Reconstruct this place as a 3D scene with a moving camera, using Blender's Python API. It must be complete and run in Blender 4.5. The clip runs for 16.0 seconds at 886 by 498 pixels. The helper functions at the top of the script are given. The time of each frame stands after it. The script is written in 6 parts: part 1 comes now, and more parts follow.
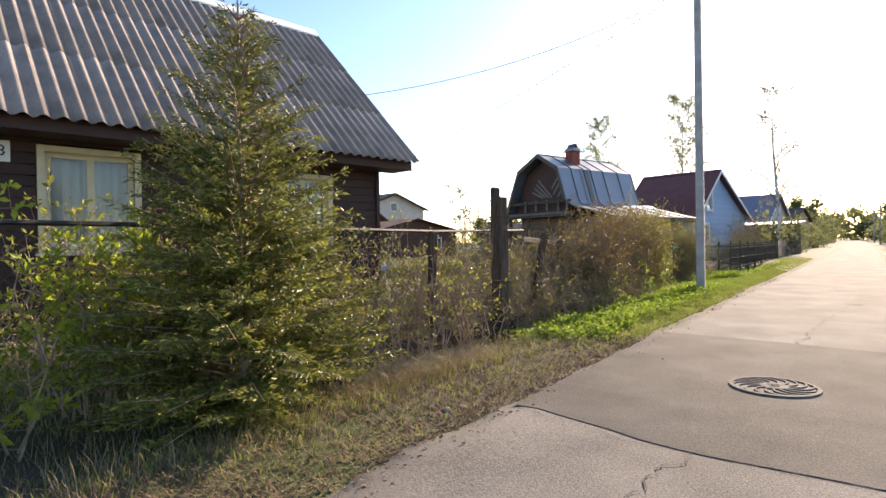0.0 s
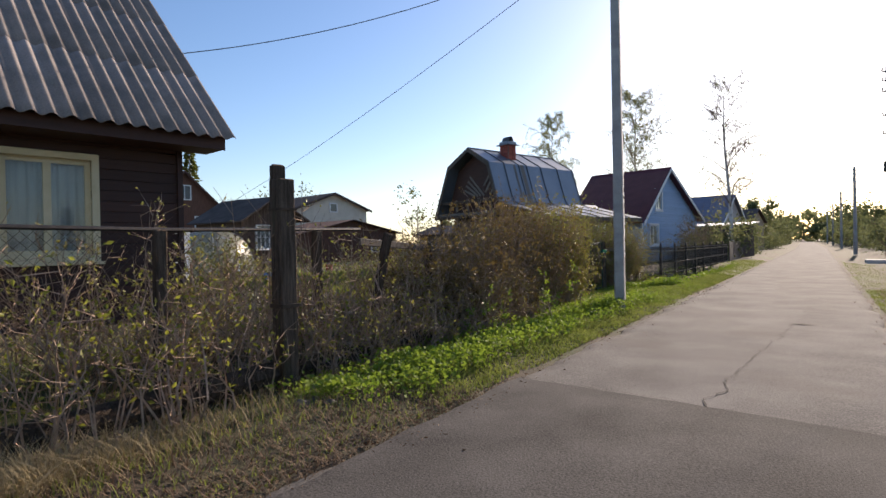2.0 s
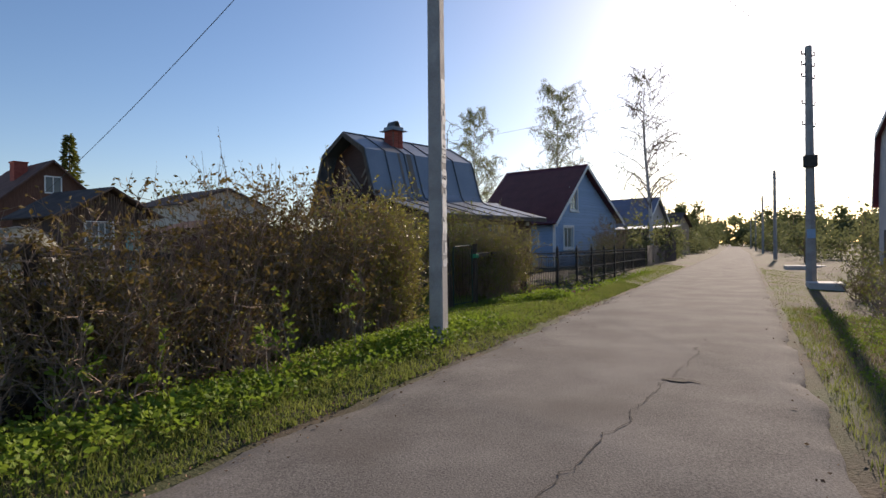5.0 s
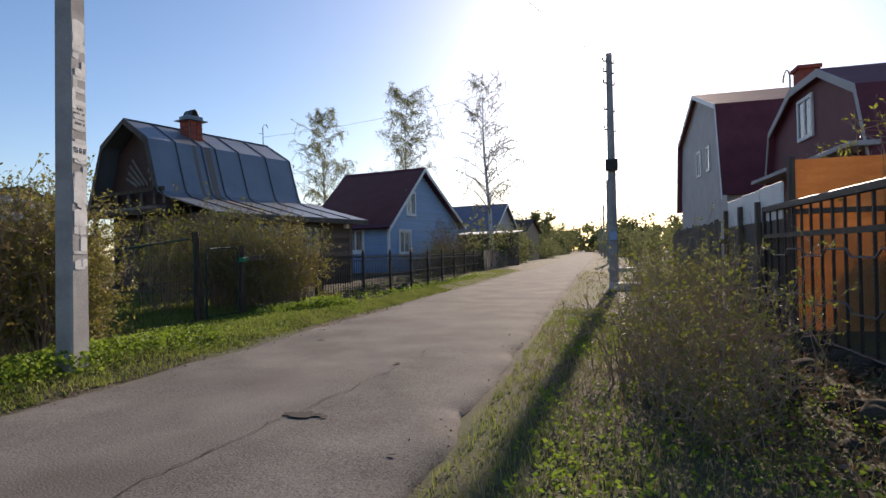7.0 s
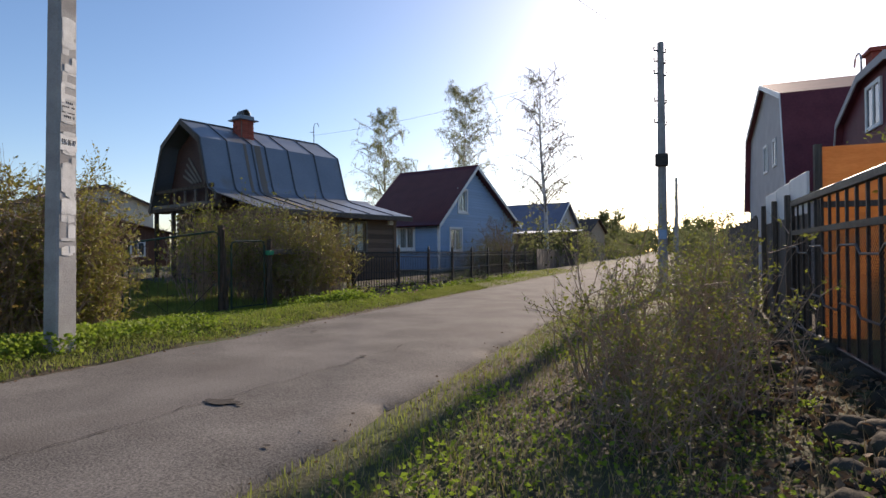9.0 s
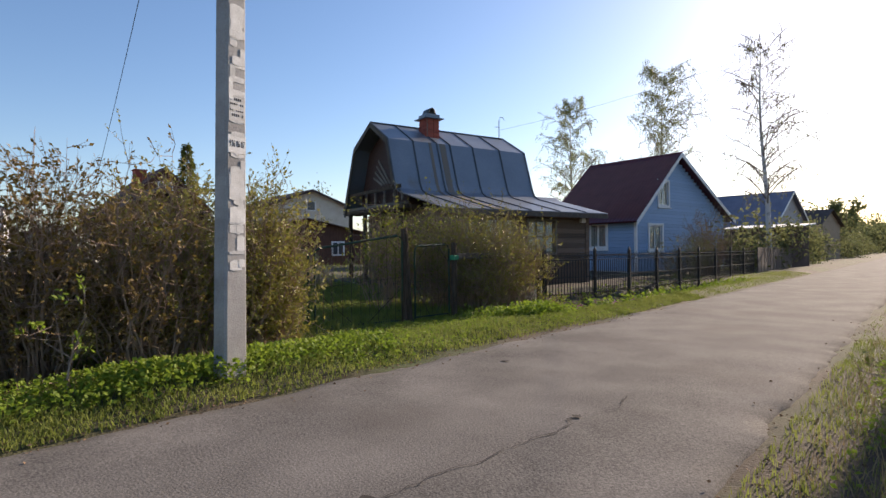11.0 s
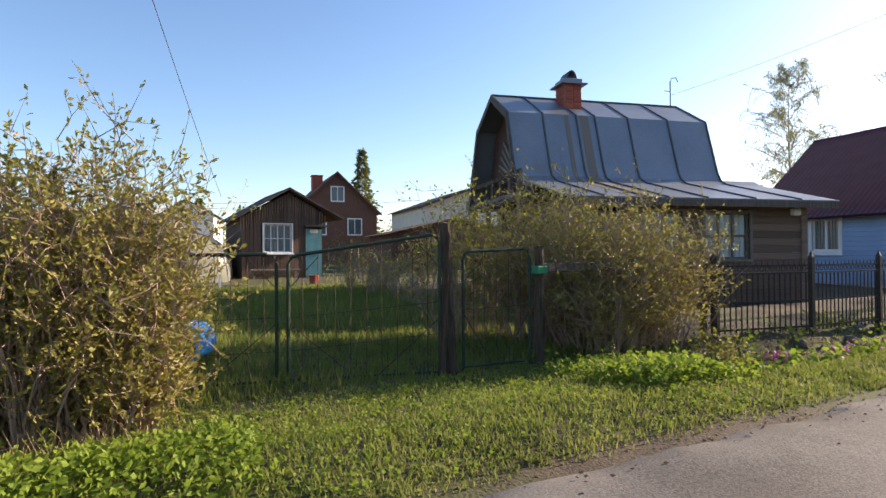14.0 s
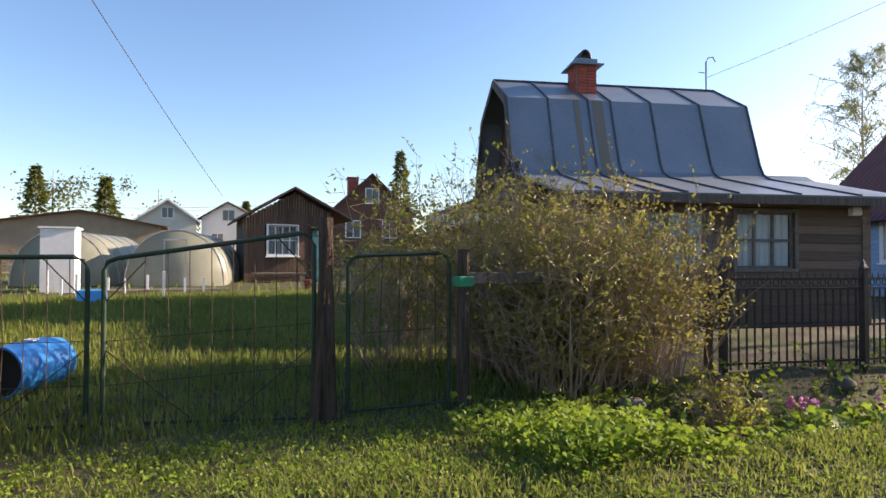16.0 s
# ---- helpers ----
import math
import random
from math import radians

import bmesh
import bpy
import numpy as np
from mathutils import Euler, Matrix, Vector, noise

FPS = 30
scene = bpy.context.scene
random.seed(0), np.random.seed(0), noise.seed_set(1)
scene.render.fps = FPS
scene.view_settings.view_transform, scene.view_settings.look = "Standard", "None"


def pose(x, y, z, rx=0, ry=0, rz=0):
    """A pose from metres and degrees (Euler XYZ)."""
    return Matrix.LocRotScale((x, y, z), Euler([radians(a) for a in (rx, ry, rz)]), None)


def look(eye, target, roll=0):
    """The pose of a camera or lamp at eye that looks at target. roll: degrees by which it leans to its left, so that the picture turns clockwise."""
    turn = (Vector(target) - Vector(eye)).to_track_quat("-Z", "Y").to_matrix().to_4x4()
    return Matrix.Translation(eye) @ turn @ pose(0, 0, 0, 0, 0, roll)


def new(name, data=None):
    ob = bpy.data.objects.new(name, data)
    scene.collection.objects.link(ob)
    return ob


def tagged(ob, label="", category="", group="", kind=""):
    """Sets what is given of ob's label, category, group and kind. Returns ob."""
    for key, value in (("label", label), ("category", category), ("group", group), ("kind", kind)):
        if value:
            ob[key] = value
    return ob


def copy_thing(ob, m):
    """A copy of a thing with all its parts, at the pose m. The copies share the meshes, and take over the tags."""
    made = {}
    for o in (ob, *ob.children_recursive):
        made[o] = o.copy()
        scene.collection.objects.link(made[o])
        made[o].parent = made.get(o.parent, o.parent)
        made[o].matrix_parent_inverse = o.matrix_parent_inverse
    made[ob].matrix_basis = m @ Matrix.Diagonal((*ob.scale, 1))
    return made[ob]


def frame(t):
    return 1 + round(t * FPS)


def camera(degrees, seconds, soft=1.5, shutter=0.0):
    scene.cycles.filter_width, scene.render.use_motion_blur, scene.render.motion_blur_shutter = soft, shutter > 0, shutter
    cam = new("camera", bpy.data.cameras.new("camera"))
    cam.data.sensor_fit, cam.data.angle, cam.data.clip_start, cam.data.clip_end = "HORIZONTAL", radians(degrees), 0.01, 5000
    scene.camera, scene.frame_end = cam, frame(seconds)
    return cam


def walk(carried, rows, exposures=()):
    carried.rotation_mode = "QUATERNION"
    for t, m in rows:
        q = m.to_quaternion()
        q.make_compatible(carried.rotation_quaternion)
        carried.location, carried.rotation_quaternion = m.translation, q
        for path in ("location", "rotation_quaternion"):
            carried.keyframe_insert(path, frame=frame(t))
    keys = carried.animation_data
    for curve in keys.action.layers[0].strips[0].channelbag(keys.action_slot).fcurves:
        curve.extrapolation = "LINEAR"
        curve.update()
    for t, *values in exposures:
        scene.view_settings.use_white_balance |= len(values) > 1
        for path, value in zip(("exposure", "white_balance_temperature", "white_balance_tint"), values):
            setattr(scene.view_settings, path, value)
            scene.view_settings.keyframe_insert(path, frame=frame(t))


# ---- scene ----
cam = camera(76.7, 16.0)
PATH = [
    (0, (0.998, -1.605, 1.395), (-0.176, 0.015, 1.376), -1.0),
    (0.5, (0.999, -0.674, 1.371), (-0.128, 0.978, 1.355), -1.0),
    (1, (1.061, 0.184, 1.387), (-0.033, 1.859, 1.372), -1.1),
    (1.5, (1.115, 1.1, 1.37), (0.022, 2.775, 1.357), -1.2),
    (2, (1.157, 1.933, 1.375), (0.073, 3.614, 1.363), -1.2),
    (2.5, (1.183, 2.817, 1.367), (0.102, 4.499, 1.354), -1.3),
    (3, (1.195, 3.599, 1.372), (0.131, 5.293, 1.361), -1.2),
    (5.5, (1.862, 7.242, 1.281), (1.06, 9.074, 1.282), -1.0),
    (6, (2.236, 7.823, 1.215), (1.569, 9.709, 1.225), -1.2),
    (6.5, (2.613, 8.433, 1.165), (2.01, 10.339, 1.176), -1.1),
    (7, (3.103, 8.795, 1.15), (2.6, 10.73, 1.163), -1.3),
    (7.5, (3.552, 9.066, 1.116), (3.05, 11.002, 1.129), -1.3),
    (8, (3.884, 9.131, 1.044), (3.361, 11.061, 1.062), -1.1),
    (8.5, (4.063, 9.204, 1.068), (3.397, 11.09, 1.089), -0.9),
    (9, (4.035, 9.306, 1.054), (3.294, 11.164, 1.069), -0.5),
    (9.5, (3.798, 9.49, 1.09), (3.004, 11.326, 1.092), -0.1),
    (10, (3.63, 9.749, 1.135), (2.705, 11.522, 1.136), -0.2),
    (12.5, (1.909, 12.52, 1.31), (0.217, 13.587, 1.315), -0.4),
    (13, (1.636, 13.318, 1.297), (-0.093, 14.323, 1.301), -0.2),
    (13.5, (1.506, 14.054, 1.299), (-0.219, 15.066, 1.315), -0.4),
    (14, (1.347, 14.78, 1.297), (-0.38, 15.79, 1.316), -0.4),
    (14.5, (1.247, 15.391, 1.312), (-0.483, 16.394, 1.337), -0.3),
    (15, (1.032, 16.01, 1.312), (-0.715, 16.983, 1.337), -0.1),
    (15.5, (0.874, 16.517, 1.328), (-0.886, 17.466, 1.358), -0.0),
    (16, (0.591, 16.988, 1.307), (-1.225, 17.824, 1.341), 0.2),
]
EXPOSURES = [(t, e, (7400 if t < 0.7 else 6800 if t < 11 else 7200), 19) for t, e in ((0.0, 1.6), (0.5, 1.3), (1.0, 0.95), (1.5, 0.8), (3.0, 0.5), (5.5, 0.3), (8.0, 0.5), (10.0, 0.55), (12.5, 1.05), (16.0, 1.3))]
walk(cam, [(t, look(eye, target, roll)) for t, eye, target, roll in PATH], EXPOSURES)

# ---- world and sun ----
SUN_AZ, SUN_EL = 4.3, 21.5   # degrees clockwise from +y, degrees up
world = bpy.data.worlds.new("world")
scene.world = world
world.use_nodes = True
wn = world.node_tree.nodes
wn.clear()
sky = wn.new("ShaderNodeTexSky")
sky.sky_type = "NISHITA"
sky.sun_disc = False
sky.sun_elevation, sky.sun_rotation = radians(SUN_EL), radians(SUN_AZ)
sky.air_density, sky.dust_density, sky.ozone_density = 1.0, 0.6, 3.0
bg = wn.new("ShaderNodeBackground")
bg.inputs["Strength"].default_value = 0.115
wo = wn.new("ShaderNodeOutputWorld")
tone = wn.new("ShaderNodeHueSaturation")
tone.inputs["Saturation"].default_value = 1.1
world.node_tree.links.new(sky.outputs[0], tone.inputs["Color"])
world.node_tree.links.new(tone.outputs[0], bg.inputs[0])
world.node_tree.links.new(bg.outputs[0], wo.inputs[0])
sun = new("sun", bpy.data.lights.new("sun", "SUN"))
sun.data.energy, sun.data.angle, sun.data.color = 5.0, radians(0.5), (1.0, 0.87, 0.7)
az, el = radians(SUN_AZ), radians(SUN_EL)
SUN_DIR = Vector((math.sin(az) * math.cos(el), math.cos(az) * math.cos(el), math.sin(el)))
sun.matrix_basis = look(SUN_DIR * 100, (0, 0, 0))


# ---- materials ----
def mat(name, a, b, scale=8.0, rough=0.8, metal=0.0, bump=0.3, fine=90.0, stretch=(1, 1, 1), leaf=0.0, spec=0.4, vary=0.15, dist=0.01, stain=None, fw=0.55, span=(0.5, 1.05)):
    """Two colours mixed by coarse and fine noise, with fine relief. leaf: share of light let through."""
    m = bpy.data.materials.new(name)
    m.use_nodes = True
    nt = m.node_tree
    n, l = nt.nodes, nt.links
    bs = n["Principled BSDF"]
    tc = n.new("ShaderNodeTexCoord")
    mp = n.new("ShaderNodeMapping")
    mp.inputs["Scale"].default_value = stretch
    l.new(tc.outputs["Object"], mp.inputs[0])
    n1 = n.new("ShaderNodeTexNoise")
    n1.inputs["Scale"].default_value, n1.inputs["Detail"].default_value = scale, 6
    l.new(mp.outputs[0], n1.inputs["Vector"])
    n2 = n.new("ShaderNodeTexNoise")
    n2.inputs["Scale"].default_value, n2.inputs["Detail"].default_value = fine, 3
    l.new(mp.outputs[0], n2.inputs["Vector"])
    mx = n.new("ShaderNodeMath")
    mx.operation = "MULTIPLY_ADD"
    l.new(n2.outputs[0], mx.inputs[0])
    mx.inputs[1].default_value = fw
    l.new(n1.outputs[0], mx.inputs[2])
    rg = n.new("ShaderNodeMapRange")
    rg.inputs[1].default_value, rg.inputs[2].default_value = span
    l.new(mx.outputs[0], rg.inputs[0])
    cm = n.new("ShaderNodeMix")
    cm.data_type = "RGBA"
    cm.inputs[6].default_value, cm.inputs[7].default_value = (*a, 1), (*b, 1)
    l.new(rg.outputs[0], cm.inputs[0])
    out = cm.outputs[2]
    if stain:
        n3 = n.new("ShaderNodeTexNoise")
        n3.inputs["Scale"].default_value, n3.inputs["Detail"].default_value = stain[1], 5
        l.new(mp.outputs[0], n3.inputs["Vector"])
        r3 = n.new("ShaderNodeMapRange")
        r3.inputs[1].default_value, r3.inputs[2].default_value = stain[2] - 0.06, stain[2] + 0.2
        l.new(n3.outputs[0], r3.inputs[0])
        c3 = n.new("ShaderNodeMix")
        c3.data_type = "RGBA"
        c3.inputs[7].default_value = (*stain[0], 1)
        l.new(out, c3.inputs[6])
        l.new(r3.outputs[0], c3.inputs[0])
        out = c3.outputs[2]
    if vary:
        oi = n.new("ShaderNodeObjectInfo")
        hs = n.new("ShaderNodeHueSaturation")
        vr = n.new("ShaderNodeMapRange")
        vr.inputs[3].default_value, vr.inputs[4].default_value = 1 - vary, 1 + vary
        l.new(oi.outputs["Random"], vr.inputs[0])
        l.new(vr.outputs[0], hs.inputs["Value"])
        l.new(out, hs.inputs["Color"])
        out = hs.outputs[0]
    l.new(out, bs.inputs["Base Color"])
    bs.inputs["Roughness"].default_value, bs.inputs["Metallic"].default_value = rough, metal
    bs.inputs["Specular IOR Level"].default_value = spec
    if bump:
        bp = n.new("ShaderNodeBump")
        bp.inputs["Strength"].default_value, bp.inputs["Distance"].default_value = bump, dist
        l.new(mx.outputs[0], bp.inputs["Height"])
        l.new(bp.outputs[0], bs.inputs["Normal"])
    if leaf:
        tr = n.new("ShaderNodeBsdfTranslucent")
        l.new(out, tr.inputs[0])
        ms = n.new("ShaderNodeMixShader")
        ms.inputs[0].default_value = leaf
        l.new(bs.outputs[0], ms.inputs[1])
        l.new(tr.outputs[0], ms.inputs[2])
        l.new(ms.outputs[0], n["Material Output"].inputs[0])
    return m


def glass_mat(name):
    m = bpy.data.materials.new(name)
    m.use_nodes = True
    bs = m.node_tree.nodes["Principled BSDF"]
    bs.inputs["Base Color"].default_value = (0.9, 0.95, 0.95, 1)
    bs.inputs["Roughness"].default_value = 0.03
    bs.inputs["Transmission Weight"].default_value = 1.0
    bs.inputs["IOR"].default_value = 1.45
    return m


ASPHALT = mat("asphalt", (0.062, 0.058, 0.053), (0.225, 0.21, 0.19), 1.1, 0.95, spec=0.15, fine=75, fw=1.5, span=(0.85, 1.7), bump=0.4, vary=0, dist=0.006, stain=((0.105, 0.093, 0.08), 0.7, 0.6))
ASPHALT_NEW = mat("asphalt_patch", (0.028, 0.026, 0.024), (0.125, 0.116, 0.105), 1.4, 0.95, spec=0.15, fine=70, fw=1.5, span=(0.85, 1.75), bump=0.4, vary=0, dist=0.006)
CRACK = mat("crack", (0.02, 0.017, 0.015), (0.045, 0.038, 0.032), 20, 0.95, vary=0)
SOIL = mat("soil", (0.034, 0.025, 0.016), (0.098, 0.072, 0.046), 1.2, 0.95, fine=40, bump=0.8, vary=0, dist=0.03, stain=((0.055, 0.07, 0.017), 0.45, 0.46))
GRASS = mat("grass", (0.13, 0.172, 0.032), (0.26, 0.29, 0.075), 1.5, 0.7, bump=0, fine=12, leaf=0.5, spec=0.2, vary=0)
STRAW = mat("dry_grass", (0.2, 0.15, 0.075), (0.38, 0.3, 0.16), 2, 0.8, bump=0, fine=12, leaf=0.25, vary=0)
WEED = mat("weed_leaf", (0.12, 0.2, 0.02), (0.25, 0.33, 0.045), 2.5, 0.65, spec=0.25, bump=0, fine=20, leaf=0.45, vary=0)
LEAF = mat("young_leaf", (0.14, 0.17, 0.022), (0.32, 0.32, 0.055), 1.4, 0.5, bump=0, fine=14, leaf=0.55, vary=0.1)
LEAF_WILD = mat("wild_leaf", (0.1, 0.125, 0.02), (0.24, 0.25, 0.05), 1.4, 0.6, bump=0, fine=14, leaf=0.4, spec=0.3, vary=0.1)
LEAF_FRESH = mat("fresh_leaf", (0.2, 0.27, 0.02), (0.36, 0.4, 0.05), 1.4, 0.5, bump=0, fine=14, leaf=0.6, vary=0.1)
BROAD_LEAF = mat("broad_leaf", (0.09, 0.15, 0.03), (0.2, 0.25, 0.06), 3, 0.35, bump=0.2, fine=20, leaf=0.3, vary=0)
LEAF_RED = mat("reddish_leaf", (0.11, 0.08, 0.028), (0.27, 0.19, 0.055), 1.4, 0.6, bump=0, fine=14, leaf=0.3, spec=0.25, vary=0.1)
LEAF_OLIVE = mat("olive_leaf", (0.165, 0.165, 0.036), (0.35, 0.32, 0.075), 1.4, 0.5, bump=0, fine=14, leaf=0.38, vary=0.1)
TWIG = mat("twig_bark", (0.18, 0.122, 0.088), (0.42, 0.3, 0.215), 6, 0.9, bump=0.4, vary=0.1)
NEEDLE = mat("fir_needle", (0.06, 0.08, 0.015), (0.17, 0.18, 0.035), 1.3, 0.55, bump=0, fine=10, leaf=0.3, vary=0)
NEEDLE_TIP = mat("fir_tip", (0.17, 0.18, 0.03), (0.32, 0.3, 0.065), 2, 0.5, bump=0, fine=10, leaf=0.35, vary=0)
BIRCH_BARK = mat("birch_bark", (0.5, 0.47, 0.43), (0.68, 0.65, 0.6), 3, 0.8, stain=((0.05, 0.045, 0.04), 4, 0.58), vary=0)
BIRCH_TWIG = mat("birch_twig", (0.13, 0.1, 0.08), (0.24, 0.19, 0.15), 4, 0.9, vary=0)
BIRCH_LEAF = mat("birch_leaf", (0.17, 0.2, 0.06), (0.3, 0.31, 0.12), 1, 0.5, bump=0, leaf=0.5, vary=0.1)
FAR_LEAF = mat("far_leaf", (0.11, 0.13, 0.05), (0.22, 0.23, 0.1), 0.3, 0.7, bump=0, fine=3, leaf=0.45, vary=0.15)
OLD_WOOD = mat("weathered_wood", (0.06, 0.047, 0.037), (0.17, 0.14, 0.115), 3, 0.9, fine=30, stretch=(8, 8, 0.8), bump=0.7, vary=0.25)
BEAM_WOOD = mat("grey_beam", (0.1, 0.085, 0.07), (0.24, 0.21, 0.175), 3, 0.9, fine=30, stretch=(6, 0.7, 6), bump=0.7, vary=0.15)
POST_WOOD = mat("dark_post_wood", (0.03, 0.021, 0.015), (0.15, 0.112, 0.085), 4, 0.95, fine=30, stretch=(9, 9, 0.7), bump=1.0, dist=0.03, spec=0.15, vary=0.25, stain=((0.05, 0.048, 0.03), 1.5, 0.6))
LITTER = mat("dead_leaves", (0.085, 0.052, 0.032), (0.26, 0.175, 0.105), 5, 0.9, fine=25, bump=0, leaf=0.15, vary=0)
BROWN_PAINT = mat("brown_paint", (0.035, 0.015, 0.011), (0.062, 0.026, 0.018), 2, 0.65, fine=25, stretch=(1, 1, 6), bump=0.4, vary=0.2)
DARK_LOG = mat("dark_planks", (0.08, 0.054, 0.04), (0.23, 0.155, 0.11), 2, 0.8, fine=22, stretch=(1, 1, 7), bump=0.5, vary=0.35)
PLANK_GREY = mat("weathered_brown_boards", (0.06, 0.038, 0.028), (0.15, 0.095, 0.066), 2, 0.88, fine=25, stretch=(6, 6, 1), bump=0.6, vary=0.3)
SHED_WOOD = mat("red_brown_boards", (0.1, 0.045, 0.03), (0.2, 0.095, 0.06), 2, 0.85, fine=25, stretch=(6, 6, 1), bump=0.5, vary=0.25)
BLUE_PAINT = mat("blue_paint", (0.22, 0.36, 0.55), (0.32, 0.47, 0.66), 2, 0.6, fine=30, bump=0.2, vary=0.06)
CREAM = mat("cream_paint", (0.55, 0.46, 0.27), (0.68, 0.58, 0.38), 5, 0.6, bump=0.3, vary=0.05)
WHITE = mat("white_paint", (0.72, 0.72, 0.7), (0.84, 0.83, 0.8), 5, 0.55, bump=0.2, vary=0.05)
TEAL = mat("teal_paint", (0.06, 0.22, 0.25), (0.12, 0.32, 0.34), 4, 0.7, vary=0.1)
CURTAIN = mat("curtain", (0.3, 0.31, 0.3), (0.46, 0.46, 0.44), 2, 0.9, fine=25, stretch=(8, 8, 0.5), bump=0.6, vary=0.05)
NET_CURTAIN = mat("white_net_curtain", (0.62, 0.62, 0.6), (0.8, 0.8, 0.78), 2, 0.9, fine=25, stretch=(8, 8, 0.5), bump=0.6, vary=0.05)
# near-black colour standing in for the shade of unlit interiors
DARK = mat("unlit_inside", (0.02, 0.02, 0.02), (0.035, 0.033, 0.03), 3, 0.9, vary=0)
SLATE = mat("corrugated_slate", (0.15, 0.126, 0.116), (0.32, 0.275, 0.255), 1.6, 0.85, fine=45, bump=0.5, vary=0.1, stain=((0.13, 0.122, 0.108), 1.2, 0.6))
ZINC = mat("painted_sheet_metal", (0.15, 0.18, 0.215), (0.22, 0.25, 0.285), 0.8, 0.42, metal=0.35, fine=20, bump=0.15, vary=0.08, stain=((0.2, 0.15, 0.09), 0.6, 0.66))
SEAM = mat("seam_metal", (0.06, 0.065, 0.07), (0.11, 0.115, 0.12), 3, 0.5, metal=0.4, vary=0)
RED_TILE = mat("wine_red_metal_tile", (0.085, 0.022, 0.03), (0.13, 0.035, 0.045), 2, 0.4, metal=0.1, bump=0.15, vary=0.05)
WINE = mat("wine_red_roofing", (0.11, 0.022, 0.032), (0.18, 0.04, 0.052), 1.5, 0.7, fine=15, bump=0.3, vary=0.08)
ROOF_BROWN = mat("brown_roofing", (0.1, 0.055, 0.045), (0.17, 0.1, 0.08), 1.5, 0.9, fine=15, bump=0.4, spec=0.15, vary=0.1)
ROOF_DARK = mat("dark_roofing", (0.065, 0.05, 0.045), (0.125, 0.1, 0.09), 1.5, 0.95, spec=0.1, fine=15, bump=0.4, vary=0.1)
ROOF_BLUE = mat("slate_blue_roofing", (0.11, 0.12, 0.17), (0.17, 0.18, 0.24), 1.5, 0.55, fine=15, bump=0.3, vary=0.1)
PALE = mat("pale_siding", (0.42, 0.38, 0.37), (0.54, 0.5, 0.48), 1.5, 0.8, fine=20, bump=0.3, vary=0.08)
PLASTER = mat("cream_plaster", (0.55, 0.5, 0.4), (0.68, 0.62, 0.52), 2, 0.9, bump=0.3, vary=0.05)
TAN = mat("tan_boards", (0.28, 0.2, 0.13), (0.38, 0.28, 0.19), 2, 0.85, fine=20, bump=0.3, vary=0.1)
BRICK_RED = mat("red_brick", (0.3, 0.062, 0.042), (0.43, 0.11, 0.075), 6, 0.85, bump=0.5, vary=0.2)
MORTAR = mat("mortar", (0.22, 0.14, 0.11), (0.32, 0.22, 0.18), 8, 0.95, vary=0)
CONCRETE = mat("pole_concrete", (0.26, 0.25, 0.24), (0.42, 0.41, 0.39), 3, 0.9, fine=60, bump=0.6, vary=0.05, stain=((0.18, 0.17, 0.165), 2.2, 0.58))
SLAB = mat("slab_concrete", (0.5, 0.48, 0.45), (0.65, 0.63, 0.6), 3, 0.85, bump=0.4, vary=0.08)
PAPER = mat("torn_paper", (0.55, 0.54, 0.5), (0.78, 0.77, 0.74), 9, 0.85, fine=70, bump=0.4, vary=0.15)
INK = mat("ink", (0.03, 0.03, 0.035), (0.07, 0.07, 0.07), 9, 0.8, vary=0)
IRON = mat("black_iron", (0.022, 0.02, 0.02), (0.06, 0.05, 0.045), 12, 0.55, metal=0.4, bump=0.3, vary=0.15)
CAST = mat("cast_iron", (0.07, 0.064, 0.058), (0.15, 0.138, 0.123), 12, 0.9, spec=0.15, bump=0.4, vary=0)
CAST_DARK = mat("cast_iron_grime", (0.03, 0.027, 0.024), (0.07, 0.062, 0.055), 12, 0.9, vary=0)
GREEN_IRON = mat("green_gate_paint", (0.015, 0.035, 0.022), (0.035, 0.07, 0.045), 9, 0.6, metal=0.2, bump=0.4, vary=0.15, stain=((0.1, 0.055, 0.03), 6, 0.6))
RUST = mat("rusty_wire", (0.05, 0.035, 0.025), (0.12, 0.08, 0.055), 9, 0.85, metal=0.2, vary=0.1)
# translucent sheet: half the light passes, so the sun behind brightens it
ORANGE = mat("orange_translucent_sheet", (0.5, 0.27, 0.1), (0.66, 0.4, 0.17), 2, 0.7, fine=20, stretch=(1, 1, 5), bump=0.3, leaf=0.5, vary=0.05)
BARREL_BLUE = mat("blue_plastic", (0.02, 0.2, 0.55), (0.04, 0.28, 0.66), 4, 0.4, bump=0.15, vary=0)
# stone with green blotches, the bank's shade put into its dark base colour
BANK_STONE = mat("mossy_shaded_stone", (0.035, 0.032, 0.024), (0.09, 0.078, 0.062), 5, 0.95, bump=0.9, spec=0.1, vary=0.35, stain=((0.05, 0.06, 0.018), 4, 0.55))
STONE = mat("field_stone", (0.07, 0.06, 0.05), (0.2, 0.175, 0.15), 5, 0.9, bump=0.7, vary=0.3)
POLY = mat("greenhouse_film", (0.33, 0.34, 0.27), (0.45, 0.46, 0.38), 2, 0.3, bump=0.1, leaf=0.45, vary=0.05)
WIRE = mat("cable", (0.03, 0.03, 0.03), (0.06, 0.06, 0.06), 9, 0.6, vary=0)
PINK = mat("pink_flower", (0.6, 0.18, 0.4), (0.75, 0.35, 0.55), 9, 0.6, leaf=0.3, bump=0, vary=0)
YELLOW = mat("yellow_flower", (0.8, 0.62, 0.05), (0.9, 0.75, 0.1), 9, 0.6, leaf=0.3, bump=0, vary=0)
